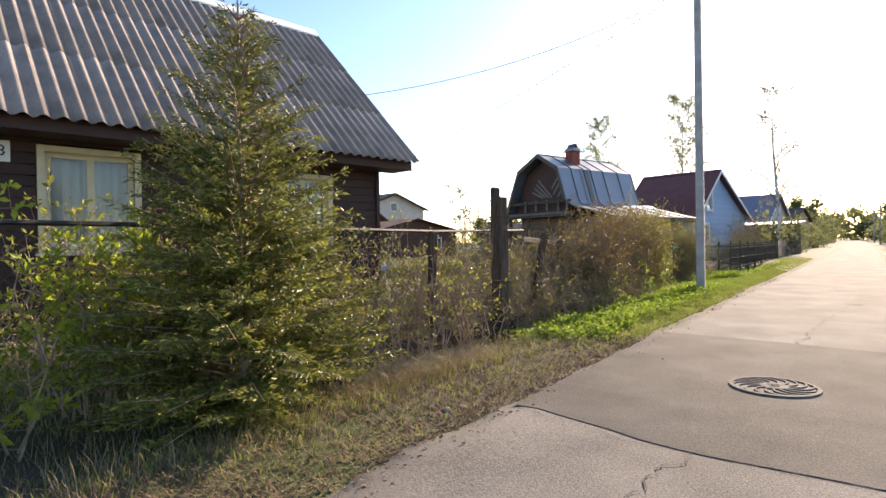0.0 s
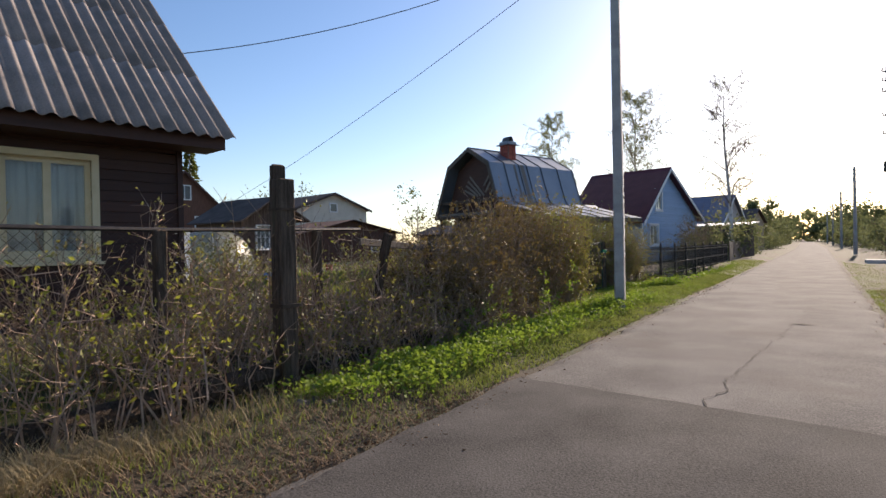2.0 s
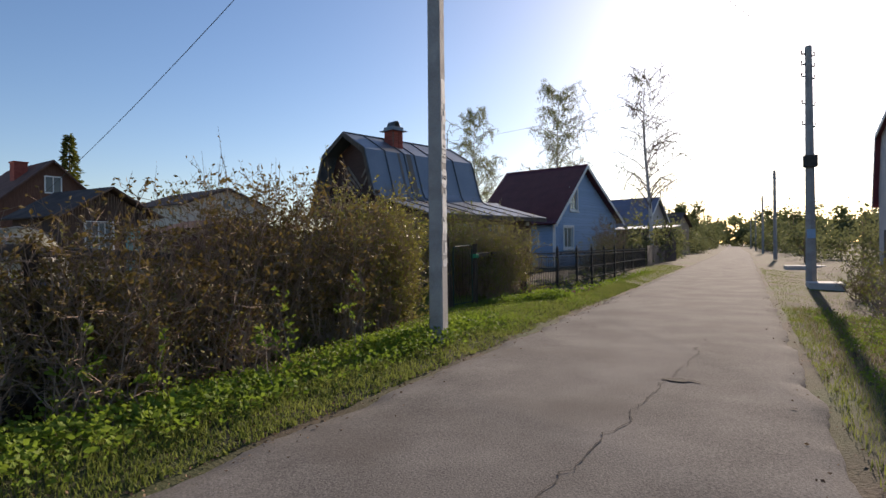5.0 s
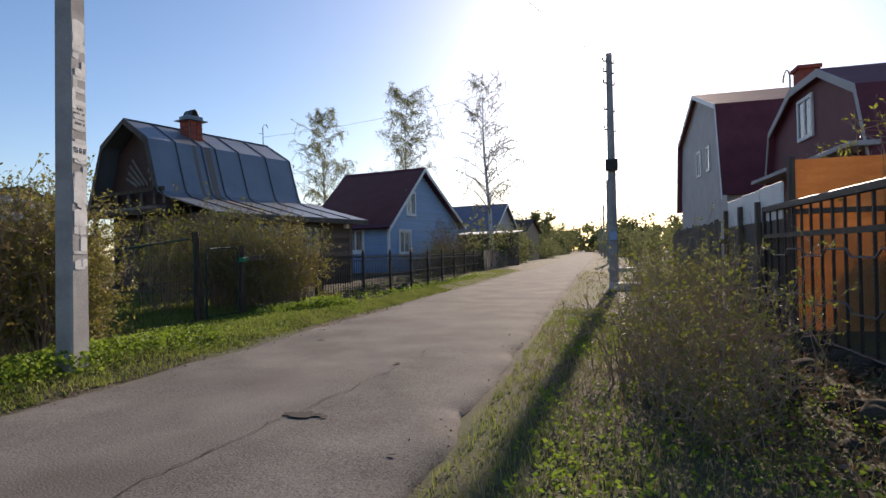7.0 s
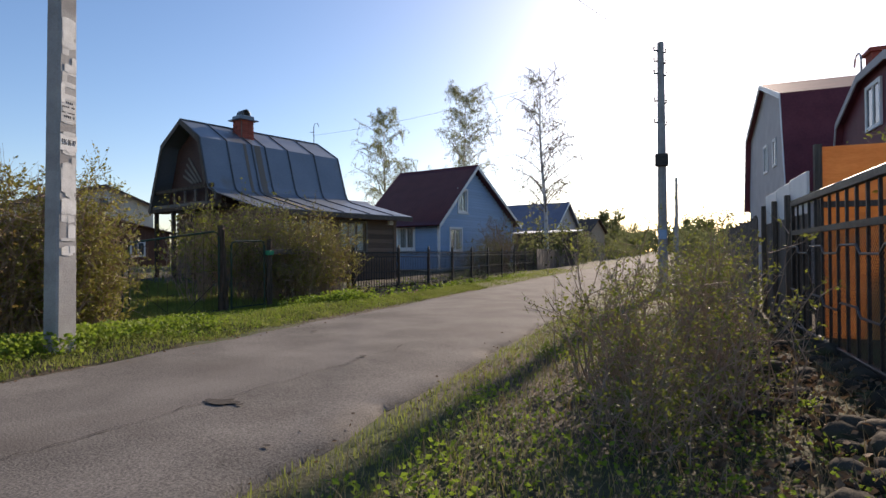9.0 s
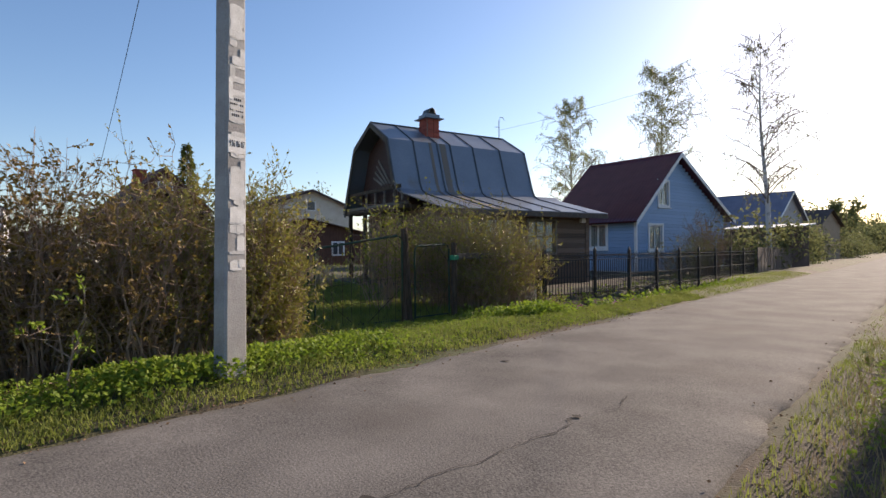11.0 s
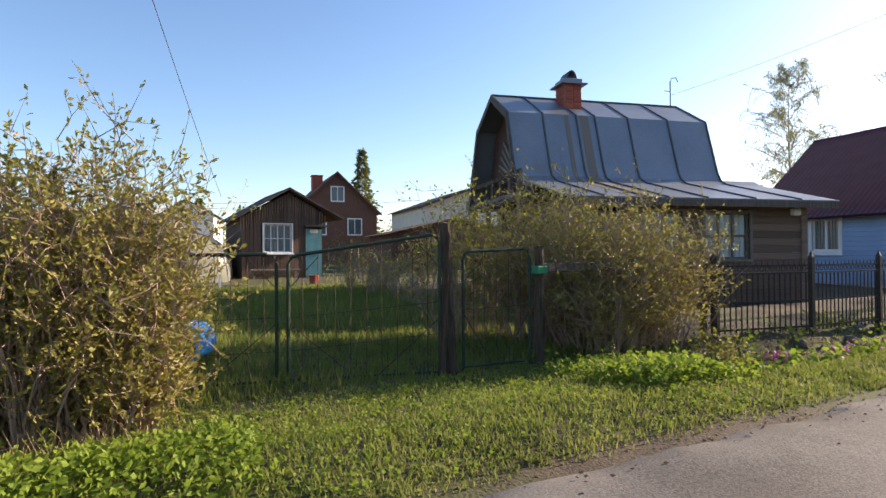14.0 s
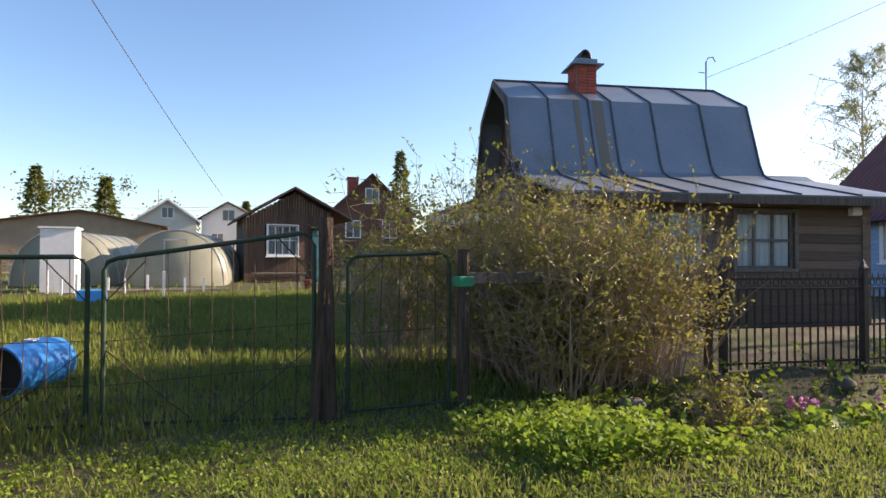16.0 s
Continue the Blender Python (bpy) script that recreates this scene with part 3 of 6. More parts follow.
def brown_house():
    """The dark house beside the lane: gable along +x, road side at -y."""
    th = thing("house", "dark brown wooden house with corrugated slate roof", "house", pose(-6.855, 6.98, 0, 0, 0, 81.1))
    prof = [(-0.62, 3.11), (3.03, 6.67), (6.68, 3.11)]
    L = 10.0
    wins = [(-2.2, 1.35, 1.0, 1.29), (-5.68, 1.45, 1.1, 1.28)]
    # inner shell stands behind the boards, near-black in place of the rooms' shade
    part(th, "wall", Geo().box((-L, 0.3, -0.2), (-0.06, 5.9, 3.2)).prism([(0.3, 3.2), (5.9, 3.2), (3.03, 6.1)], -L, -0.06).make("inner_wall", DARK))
    front = pose(0, 0.06, 0) @ Matrix.Diagonal((1, -1, 1, 1))
    plank_wall(th, front, lambda z: (-L, 0.0), 0.3, 3.5, 0.15, BROWN_PAINT, [(x, x + w, z, z + h) for x, z, w, h in wins])
    side = pose(-0.04, 0, 0, 0, 0, 90) @ Matrix.Diagonal((1, -1, 1, 1))
    plank_wall(th, side, lambda z: (0.03 + max(0, (z - 3.6) / 0.975), 6.03 - max(0, (z - 3.6) / 0.975)), 0.3, 6.4, 0.15, BROWN_PAINT)
    g = Geo().box((-0.045, -0.012, 0.3), (0.032, 0.06, 3.25), bevel=0.01)
    part(th, "corner_board", g.make("corner_board", BROWN_PAINT))
    part(th, "plinth", Geo().box((-L, 0.02, -0.3), (0.0, 6.0, 0.3)).make("plinth", CONCRETE))
    for x, z, w, h in wins:
        window(th, pose(x, 0.045, z) @ Matrix.Diagonal((1, -1, 1, 1)), w, h, CREAM, cols=2, rows=1, bar=0.09, trim=0.09, deep=0.2)
    sl = math.hypot(3.65, 3.56)
    ang = math.degrees(math.atan2(3.56, 3.65))
    roof_slab(th, (prof[0][0] + 0.08, prof[0][1] - 0.01), prof[1], -L - 0.4, 0.42, BROWN_PAINT, 0.05, "roof_deck")
    roof_slab(th, prof[1], (prof[2][0] - 0.08, prof[2][1] - 0.01), -L - 0.4, 0.42, BROWN_PAINT, 0.05, "roof_deck")
    part(th, "eave_board", Geo().box((-L - 0.4, -0.56, 2.9), (0.42, -0.535, 3.08)).box((-L - 0.4, -0.535, 2.9), (0.42, 0.02, 2.92)).make("eave_board", BROWN_PAINT))
    part(th, "verge_board", Geo().prism([(-0.55, 3.08), (3.03, 6.57), (3.03, 6.38), (-0.55, 2.89)], 0.422, 0.45).prism([(3.03, 6.57), (6.6, 3.08), (6.6, 2.89), (3.03, 6.38)], 0.422, 0.45).make("verge_board", BROWN_PAINT))
    w, n_row = 1.05, 3
    sheet = corrugated(w + 0.05, sl / n_row + 0.12, 0.21, 0.03)
    n_col = int((L + 0.9) / w) + 1
    for r in range(n_row):
        for c in range(n_col):
            x = 0.5 - (c + 1) * w
            up = r * sl / n_row
            y, z = prof[1][0] - up * math.cos(radians(ang)), prof[1][1] - up * math.sin(radians(ang))
            part(th, "roof_sheet", sheet, pose(x, y, z + 0.05 - 0.008 * r + 0.004 * (c % 2), ang, 0, 0))
    for c in range(3):
        part(th, "roof_sheet", corrugated(w * 4, sl, 0.21, 0.03), pose(0.5 - (c * 4) * w, prof[1][0], prof[1][1] + 0.05, ang, 0, 180))
    part(th, "ridge_cap", Geo().prism([(2.85, 6.56), (3.03, 6.76), (3.21, 6.56), (3.21, 6.6), (3.03, 6.8), (2.85, 6.6)], -L - 0.4, 0.52).make("ridge_cap", WHITE))
    part(th, "number_plate", Geo().box((-6.6, 0.0, 2.55), (-6.05, 0.018, 2.83), bevel=0.01).make("number_plate", WHITE), pose(0, -0.0, 0), "white house number plate")
    cu = bpy.data.curves.new("digit", "FONT")
    cu.body, cu.size, cu.extrude = "8", 0.2, 0.003
    cu.materials.append(INK)
    part(th, "digit", cu, pose(-6.2, -0.003, 2.63, 90, 0, 0))
    part(th, "concrete_path", Geo().box((-L, -0.75, 0.1), (0.6, -0.01, 0.3), bevel=0.03).make("concrete_path", SLAB))
    return th


brown_house()


STREAK = mat("rust_streak", (0.14, 0.135, 0.13), (0.2, 0.15, 0.1), 3, 0.7, stretch=(6, 1, 0.6), vary=0)


def metal_roof_house():
    """Grey metal gambrel with a flared front roof; gable along +x, road side at +y."""
    th = thing("house", "weathered log house with grey sheet metal gambrel roof", "house", pose(-11.61, 23.985, 0, 0, 0, -106.7))
    R = 6.0
    prof = [(-2.42, 2.7), (-1.4, 5.05), (0, 5.78), (1.27, 5.02), (1.74, 3.5), (1.86, 3.27), (2.12, 3.12), (4.45, 2.5)]
    for p0, p1 in zip(prof, prof[1:]):
        flare = p0[0] >= 1.8
        roof_slab(th, p0, p1, -R - (1.1 if flare else 0), 0.0 if not flare else -0.15, ZINC, 0.04)
    g = Geo()
    for x in (0.0, -0.98, -1.95, -2.5, -3.5, -4.75, -6.0):
        for p0, p1 in zip(prof[1:], prof[2:]):
            d = Vector((p1[0] - p0[0], p1[1] - p0[1])).normalized()
            n = Vector((-d.y, d.x))
            n = n if n.y > 0 else -n
            g.prism([p0, p1, (p1[0] + n.x * 0.03, p1[1] + n.y * 0.03), (p0[0] + n.x * 0.03, p0[1] + n.y * 0.03)], x - 0.018, x + 0.018)
    g.tube([(0, 0, 5.8), (-R, 0, 5.8)], 0.03, 6)
    part(th, "standing_seam", g.make("standing_seam", SEAM))
    g = Geo()
    for p0, p1 in zip(prof[3:], prof[4:]):
        d = Vector((p1[0] - p0[0], p1[1] - p0[1])).normalized()
        n = Vector((-d.y, d.x))
        n = n if n.y > 0 else -n
        for xa, xb in ((-2.3, -2.05), (-1.72, -1.6)):
            g.prism([(p0[0] + n.x * 0.004, p0[1] + n.y * 0.004), (p1[0] + n.x * 0.004, p1[1] + n.y * 0.004), (p1[0] + n.x * 0.007, p1[1] + n.y * 0.007), (p0[0] + n.x * 0.007, p0[1] + n.y * 0.007)], xa, xb)
    part(th, "rust_streak", g.make("rust_streak", STREAK), label="brown rust streaks below the chimney")
    # gable: boards set back under the verge; the wall's dark brown stands in for shade
    back = -0.55
    part(th, "gable_wall", Geo().prism([(-2.1, 2.75), (-1.25, 4.9), (0, 5.6), (1.12, 4.85), (1.55, 3.45), (1.7, 3.1), (1.7, 2.75)], -R + 0.3, back).make("gable_wall", BROWN_PAINT))
    slats = [((-0.45 - 0.13 * k, 4.55 - 0.2 * k), (0.45 - 0.2 * k, 3.62)) for k in range(4)]
    slats += [((1.0, 4.75), (0.45, 4.05)), ((1.05, 4.45), (0.55, 3.75)), ((1.2, 4.15), (0.85, 3.62))]
    for (ya, za), (yb, zb) in slats:
        ln = math.hypot(yb - ya, zb - za)
        m = pose(back + 0.005, ya, za, math.degrees(math.atan2(zb - za, yb - ya)), 0, 0)
        part(th, "gable_slat", Geo().box((0, 0, -0.045), (0.035, ln, 0.045), bevel=0.006).make("gable_slat", BEAM_WOOD), m, "pale grey slanting slat")
    for y in (-1.3, -0.55, 0.2, 0.95, 1.5):
        part(th, "baluster", Geo().box((back + 0.1, y - 0.06, 2.95), (back + 0.14, y + 0.06, 3.5), bevel=0.006).make("baluster", BEAM_WOOD))
    part(th, "gallery_deck", Geo().prism([(-2.25, 2.76), (1.75, 2.76), (1.7, 2.86), (-2.2, 2.86)], back + 0.01, -0.02).make("gallery_deck", BEAM_WOOD))
    g = Geo()
    for p0, p1 in zip(prof[:5], prof[1:5]):
        g.prism([p0, p1, (p1[0] * 0.94, p1[1] - 0.16), (p0[0] * 0.94, p0[1] - 0.16)], 0.002, 0.035)
    part(th, "verge_board", g.make("verge_board", OLD_WOOD))
    part(th, "gallery_beam", Geo().box((-0.6, -2.3, 2.62), (0.0, 2.3, 2.75), bevel=0.01).box((-0.12, -2.2, 3.3), (-0.05, 2.0, 3.42)).make("gallery_beam", POST_WOOD))
    for y in (-2.1, -0.8, 0.6, 1.9):
        part(th, "porch_post", Geo().box((-0.2, y - 0.06, 0.0), (-0.08, y + 0.06, 2.62), bevel=0.015).make("porch_post", POST_WOOD))
    L = 6.6
    # solid block, its near-black colour standing in for unlit rooms
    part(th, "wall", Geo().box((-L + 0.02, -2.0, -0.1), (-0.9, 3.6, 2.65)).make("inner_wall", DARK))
    wins = [(-5.02, 1.14, 1.22, 1.08), (-3.21, 1.16, 1.2, 1.08), (-1.7, 1.16, 0.7, 1.0)]
    front = pose(0, 3.88, 0)
    plank_wall(th, front, lambda z: (-L, -0.9), 0.1, 2.62, 0.17, DARK_LOG, [(x, x + w, z, z + h) for x, z, w, h in wins], thick=0.06)
    plank_wall(th, pose(-0.9, 0, 0, 0, 0, -90) @ pose(-3.9, 0, 0), lambda z: (0, 5.9), 0.1, 2.62, 0.17, DARK_LOG, thick=0.06)
    plank_wall(th, pose(-L, 0, 0, 0, 0, 90) @ pose(-2.0, 0, 0), lambda z: (0, 5.9), 0.1, 2.62, 0.17, DARK_LOG, thick=0.06)
    part(th, "corner_post", Geo().box((-L - 0.07, 3.86, 0), (-L + 0.1, 3.97, 2.62), bevel=0.01).make("corner_post", DARK_LOG))
    for x, z, w, h in wins:
        window(th, pose(x, 3.93, z), w, h, BEAM_WOOD, cols=3, rows=2 if w > 1 else 1, bar=0.05, trim=0.07, sill=False, cloth=NET_CURTAIN)
    part(th, "eave_board", Geo().box((-R - 1.1, 4.42, 2.32), (-0.15, 4.45, 2.47)).box((-R - 1.1, 3.95, 2.44), (-0.15, 4.42, 2.46)).make("eave_board", OLD_WOOD))
    part(th, "meter_box", Geo().box((-6.4, 3.945, 2.17), (-6.2, 4.06, 2.34), bevel=0.015).make("meter_box", WHITE), label="small white meter box")
    # chimney of single bricks
    part(th, "chimney", Geo().box((-2.38, 0.24, 4.7), (-1.9, 0.72, 6.02)).make("chimney_core", MORTAR))
    bx = Geo().box((0, 0, 0), (0.225, 0.11, 0.065), bevel=0.006).make("brick", BRICK_RED)
    for row in range(12):
        z = 5.14 + row * 0.075
        o = 0.11 if row % 2 else 0
        for k in range(2):
            part(th, "brick", bx, pose(-2.4 + k * 0.24 + o * 0.1, 0.64, z))
            part(th, "brick", bx, pose(-2.4 + k * 0.24 + o * 0.1, 0.22, z))
            part(th, "brick", bx, pose(-1.86, 0.24 + k * 0.24 - o * 0.1, z, 0, 0, 90))
            part(th, "brick", bx, pose(-2.31, 0.24 + k * 0.24 - o * 0.1, z, 0, 0, 90))
    part(th, "chimney_cap", Geo().box((-2.54, 0.08, 6.02), (-1.74, 0.88, 6.05)).box((-2.42, 0.2, 6.05), (-1.86, 0.76, 6.2), bevel=0.02).make("chimney_cap", ZINC))
    g = Geo()
    arc = [(-2.14 + 0.16 * math.cos(a), 0.5, 6.2 + 0.24 * math.sin(a)) for a in [math.pi * i / 12 for i in range(13)]]
    v, f = [], []
    for p in arc:
        v += [(p[0], 0.26, p[2]), (p[0], 0.7, p[2])]
    f = [(2 * i, 2 * i + 1, 2 * i + 3, 2 * i + 2) for i in range(12)]
    cowl = mesh("cowl", v, f, SEAM, True)
    part(th, "cowl", cowl).modifiers.new("thickness", "SOLIDIFY").thickness = 0.03
    g = Geo().tube([(-5.75, 0.05, 5.7), (-5.75, 0.05, 6.55)], 0.018)
    g.tube([(-5.75, 0.05, 6.25), (-5.55, 0.05, 6.25)], 0.012).tube([(-5.75, 0.05, 6.5), (-5.8, 0.05, 6.65), (-5.95, 0.05, 6.68), (-6.02, 0.05, 6.55)], 0.014)
    part(th, "cable_mast", g.make("cable_mast", IRON))


metal_roof_house()


def blue_house():
    th = thing("house", "pale blue clapboard house with wine red metal roof", "house", pose(-5.8, 39.37, 0, 0, 0, -11.6))
    prof = [(-3.95, 2.48), (0, 5.95), (5.6, 2.75)]
    L = 5.2
    # filled core behind the clapboards, room darkness put into its colour
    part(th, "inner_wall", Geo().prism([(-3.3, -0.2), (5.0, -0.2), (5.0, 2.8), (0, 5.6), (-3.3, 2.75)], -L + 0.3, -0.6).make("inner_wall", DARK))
    wins = [(-1.5, 3.35, 0.85, 1.15), (-2.35, 1.2, 1.1, 1.15)]
    gable = pose(-0.4, 0, 0, 0, 0, 90) @ Matrix.Diagonal((1, -1, 1, 1))
    plank_wall(th, gable, lambda z: (-3.4 + max(0, (z - 2.85) / 0.88), 5.1 - max(0, (z - 2.9) / 0.571)), 0.2, 5.75, 0.16, BLUE_PAINT, [(x, x + w, z, z + h) for x, z, w, h in wins], thick=0.03)
    side = pose(0, -3.4, 0) @ Matrix.Diagonal((1, -1, 1, 1))
    plank_wall(th, side, lambda z: (-L, -0.4), 0.2, 2.85, 0.16, BLUE_PAINT, [(-3.0, -2.02, 1.32, 2.46)])
    part(th, "plinth", Geo().box((-L, -3.38, -0.3), (-0.42, 5.1, 0.2)).make("plinth", SLAB))
    for x, z, w, h in wins:
        window(th, pose(-0.38, x, z, 0, 0, 90) @ Matrix.Diagonal((1, -1, 1, 1)), w, h, WHITE, cols=2, rows=1, bar=0.07, trim=0.11)
    window(th, pose(-3.0, -3.42, 1.32) @ Matrix.Diagonal((1, -1, 1, 1)), 0.98, 1.14, WHITE, cols=2, rows=1, bar=0.08, trim=0.12)
    for p0, p1 in zip(prof, prof[1:]):
        roof_slab(th, p0, p1, -L - 0.3, 0.0, RED_TILE, 0.05)
    # stepped metal tiles on the near slope
    s = math.hypot(3.95, 3.47)
    n_row, nxx = 14, 150
    v, f = [], []
    a = math.atan2(3.47, 3.95)
    for r in range(n_row):
        for e, dz in ((0, 0.012), (1, 0.034)):
            d = (r + e) * s / n_row
            for i in range(nxx + 1):
                x = 0.02 - (L + 0.34) * i / nxx
                zz = dz + 0.014 * math.cos(2 * math.pi * x / 0.19)
                v.append((x, -d * math.cos(a) - zz * math.sin(a), 5.96 - d * math.sin(a) + zz * math.cos(a)))
    k = nxx + 1
    for r in range(2 * n_row - 1):
        for i in range(nxx):
            f.append((r * k + i, r * k + i + 1, (r + 1) * k + i + 1, (r + 1) * k + i))
    part(th, "metal_tiles", mesh("metal_tiles", v, f, RED_TILE, True))
    g = Geo()
    for p0, p1 in zip(prof, prof[1:]):
        g.prism([(p0[0], p0[1] + 0.03), (p1[0], p1[1] + 0.03), (p1[0], p1[1] - 0.17), (p0[0], p0[1] - 0.17)], 0.003, 0.04)
    part(th, "verge_board", g.make("verge_board", WHITE))
    part(th, "corner_board", Geo().box((-0.48, -3.44, 0.2), (-0.36, -3.33, 2.8)).make("corner_board", WHITE))
    part(th, "ridge_cap", Geo().tube([(0.03, 0, 5.97), (-L - 0.32, 0, 5.97)], 0.06, 8).make("ridge_cap", RED_TILE))


blue_house()


def garden_shed():
    th = thing("garden_shed", "small weathered brown board shed with teal door", "shed", pose(-21.0, 20.8, 0.0))
    prof = [(-2.2, 2.72), (-0.1, 3.98), (2.15, 2.82)]
    # filled core of the shed, coloured near-black for the unlit inside
    part(th, "inner_wall", Geo().prism([(-1.7, 0.2), (1.15, 0.2), (1.15, 3.1), (-0.1, 3.7), (-1.7, 2.8)], -3.6, -0.35).make("inner_wall", DARK))
    un = unit_plank(PLANK_GREY)
    y = -1.85
    while y < 1.3:
        top = 2.95 + (1.0 - abs(y + 0.1) * 0.56) - 0.15
        if -1.1 < y + 0.07 < 0.05:
            part(th, "board", un, pose(-0.05, y, 0.35) @ Matrix.Diagonal((0.03, 0.135, 1.0, 1)))
            part(th, "board", un, pose(-0.05, y, 2.5) @ Matrix.Diagonal((0.03, 0.135, top - 2.5, 1)))
        elif 0.6 < y + 0.07 < 1.32:
            part(th, "board", un, pose(-0.05, y, 2.4) @ Matrix.Diagonal((0.03, 0.135, top - 2.4, 1)))
        else:
            part(th, "board", un, pose(-0.05, y, 0.35) @ Matrix.Diagonal((0.03, 0.135, top - 0.35, 1)))
        y += 0.145
    part(th, "side_wall", Geo().box((-3.6, -1.85, 0.3), (-0.06, -1.8, 2.85)).make("side_wall", PLANK_GREY))
    part(th, "side_wall", Geo().box((-3.6, 1.28, 0.3), (-0.06, 1.33, 3.1)).make("side_wall", PLANK_GREY))
    window(th, pose(-0.02, -1.03, 1.42, 0, 0, 90) @ Matrix.Diagonal((1, -1, 1, 1)), 1.08, 1.1, WHITE, cols=4, rows=2, bar=0.035, trim=0.05)
    part(th, "door", Geo().box((-0.04, 0.62, 0.42), (0.0, 1.28, 2.37), bevel=0.01).box((0.0, 0.66, 1.3), (0.015, 1.24, 1.4)).make("door", TEAL), label="teal painted plank door")
    part(th, "canopy", Geo().box((-0.02, 0.5, 2.45), (0.4, 1.5, 2.5)).make("canopy", ROOF_DARK))
    roof_slab(th, prof[0], prof[1], -3.9, 0.35, ROOF_DARK, 0.07)
    roof_slab(th, prof[1], prof[2], -3.9, 0.35, ROOF_DARK, 0.07)
    part(th, "bench", Geo().box((0.1, -1.6, 0.72), (0.4, 0.3, 0.77)).box((0.12, -1.5, 0.2), (0.2, -1.4, 0.72)).box((0.12, 0.1, 0.2), (0.2, 0.2, 0.72)).box((0.1, -1.6, 0.5), (0.13, 0.3, 0.6)).make("bench", BEAM_WOOD))
    part(th, "sign", Geo().box((0.0, 0.78, 2.2), (0.02, 1.12, 2.34), bevel=0.004).make("sign", WHITE), label="small white sign above the door")
    g = Geo()
    for k in range(34):
        y = -1.9 + 0.1 * k
        top = 3.75 - abs(y + 0.1) * 0.55
        p = [Vector((0.02 + 0.05 * math.sin(k), y + 0.12 * noise.noise((k, q, 1)), top - q * (0.14 + 0.1 * noise.noise((k, 3, 0))))) for q in range(5)]
        g.tube(p, [0.014, 0.012, 0.01, 0.007, 0.003], 4, False)
    part(th, "dry_vine", g.make("dry_vine", TWIG), label="dry brown vine hanging under the gable")


garden_shed()
simple_house("brown timber house with steep roof and white windows", pose(-45, 31.3, 0, 0, 0, -8), [(-3.9, 4.9), (0, 8.5), (3.9, 4.9)], 9, SHED_WOOD, ROOF_BROWN,
             wins=[("front", -0.55, 5.9, 1.2, 1.35, 2), ("front", -2.2, 3.0, 1.3, 1.5, 2), ("front", 0.9, 3.0, 1.3, 1.5, 2)], trim=ROOF_BROWN, chimney=(-3, -1.2, 7.4, 0.45, 1.0))
simple_house("white plastered house with dark gable roof", pose(-60, 20.9, 0, 0, 0, -15), [(-2.9, 5.2), (0, 7.0), (2.9, 5.4)], 8, WHITE, ROOF_DARK, wins=[("front", -0.6, 5.0, 1.3, 1.2, 2), ("front", -1.6, 2.6, 1.2, 1.2, 2)], trim=ROOF_DARK)
simple_house("long low building with rusty metal roof", pose(-38, 15.4, 0, 0, 0, 0), [(-9, 3.2), (-4, 4.1), (0.6, 3.2)], 7, TAN, ROOF_BROWN, category="outbuilding", name="outbuilding")
simple_house("tan gabled house with dark roof", pose(-52, 15.6, 0), [(-2.6, 4.4), (0, 6.3), (2.6, 4.4)], 7, PLASTER, ROOF_DARK, wins=[("front", -0.5, 4.6, 1.0, 1.0, 2)], trim=WHITE)
simple_house("cream plastered house with dark low roof", pose(-32, 36.5, 0, 0, 0, -10), [(-3.9, 4.6), (0.0, 6.0), (3.9, 4.6)], 8, PLASTER, ROOF_DARK, wins=[("front", -0.4, 4.35, 0.8, 0.8, 1)], trim=ROOF_DARK)
simple_house("low brown outbuilding with red-brown roof", pose(-25, 31.5, 0, 0, 0, -10), [(-4.5, 2.4), (-0.5, 3.3), (4.0, 2.4)], 5, SHED_WOOD, ROOF_BROWN, category="outbuilding", name="outbuilding", wins=[("front", 1.2, 1.0, 0.9, 0.9, 2)])
simple_house("small dark shed behind the hedge", pose(-17, 33, 0, 0, 0, -15), [(-1.8, 2.1), (0, 2.7), (1.8, 2.1)], 3, OLD_WOOD, ROOF_DARK, category="shed", name="shed")
simple_house("grey house with slate blue roof among trees", pose(-4.6, 62, 0, 0, 0, -11), [(-3.6, 2.9), (0, 5.7), (3.6, 2.9)], 7, PALE, ROOF_BLUE, trim=WHITE)
simple_house("ochre low house beyond the birches", pose(-3.4, 76, 0, 0, 0, -8), [(-4, 3.3), (0, 4.9), (4, 3.3)], 8, TAN, ROOF_DARK)
simple_house("small garage with white metal roof by the fence", pose(-2.4, 51.0, 0, 0, 0, -10), [(-1.6, 2.5), (1.6, 2.75)], 4, ROOF_DARK, WHITE, category="garage", name="garage", ins=0.15)
simple_house("pale house with wine red mansard roof", pose(7.75, 34.6, 0, 0, 0, 180), [(-5.0, 2.9), (-4.2, 6.2), (0, 7.62), (4.2, 6.2), (5.0, 2.9)], 11, PALE, WINE, ov=0.2, ins=0.25, wins=[("front", -0.5, 4.1, 0.9, 1.1, 2), ("front", 1.6, 4.1, 0.6, 1.0, 1)], trim=WHITE)
wing = simple_house("wine red mansard house with white attic window", pose(8.4, 24.5, 0, 0, 0, 180), [(-3.0, 2.6), (-2.4, 4.4), (-0.6, 5.15), (1.2, 5.15), (3.0, 4.3), (3.6, 2.6)], 10, WINE, WINE, ov=0.15, ins=0.2, wins=[("front", -0.5, 3.75, 1.0, 1.05, 2)], trim=PALE, chimney=(-0.7, -2.0, 4.6, 0.24, 1.4))
part(wing, "ledge", Geo().box((0.003, -3.0, 2.98), (0.5, 3.6, 3.08), bevel=0.01).make("ledge", PALE), label="pale ledge below the attic window")
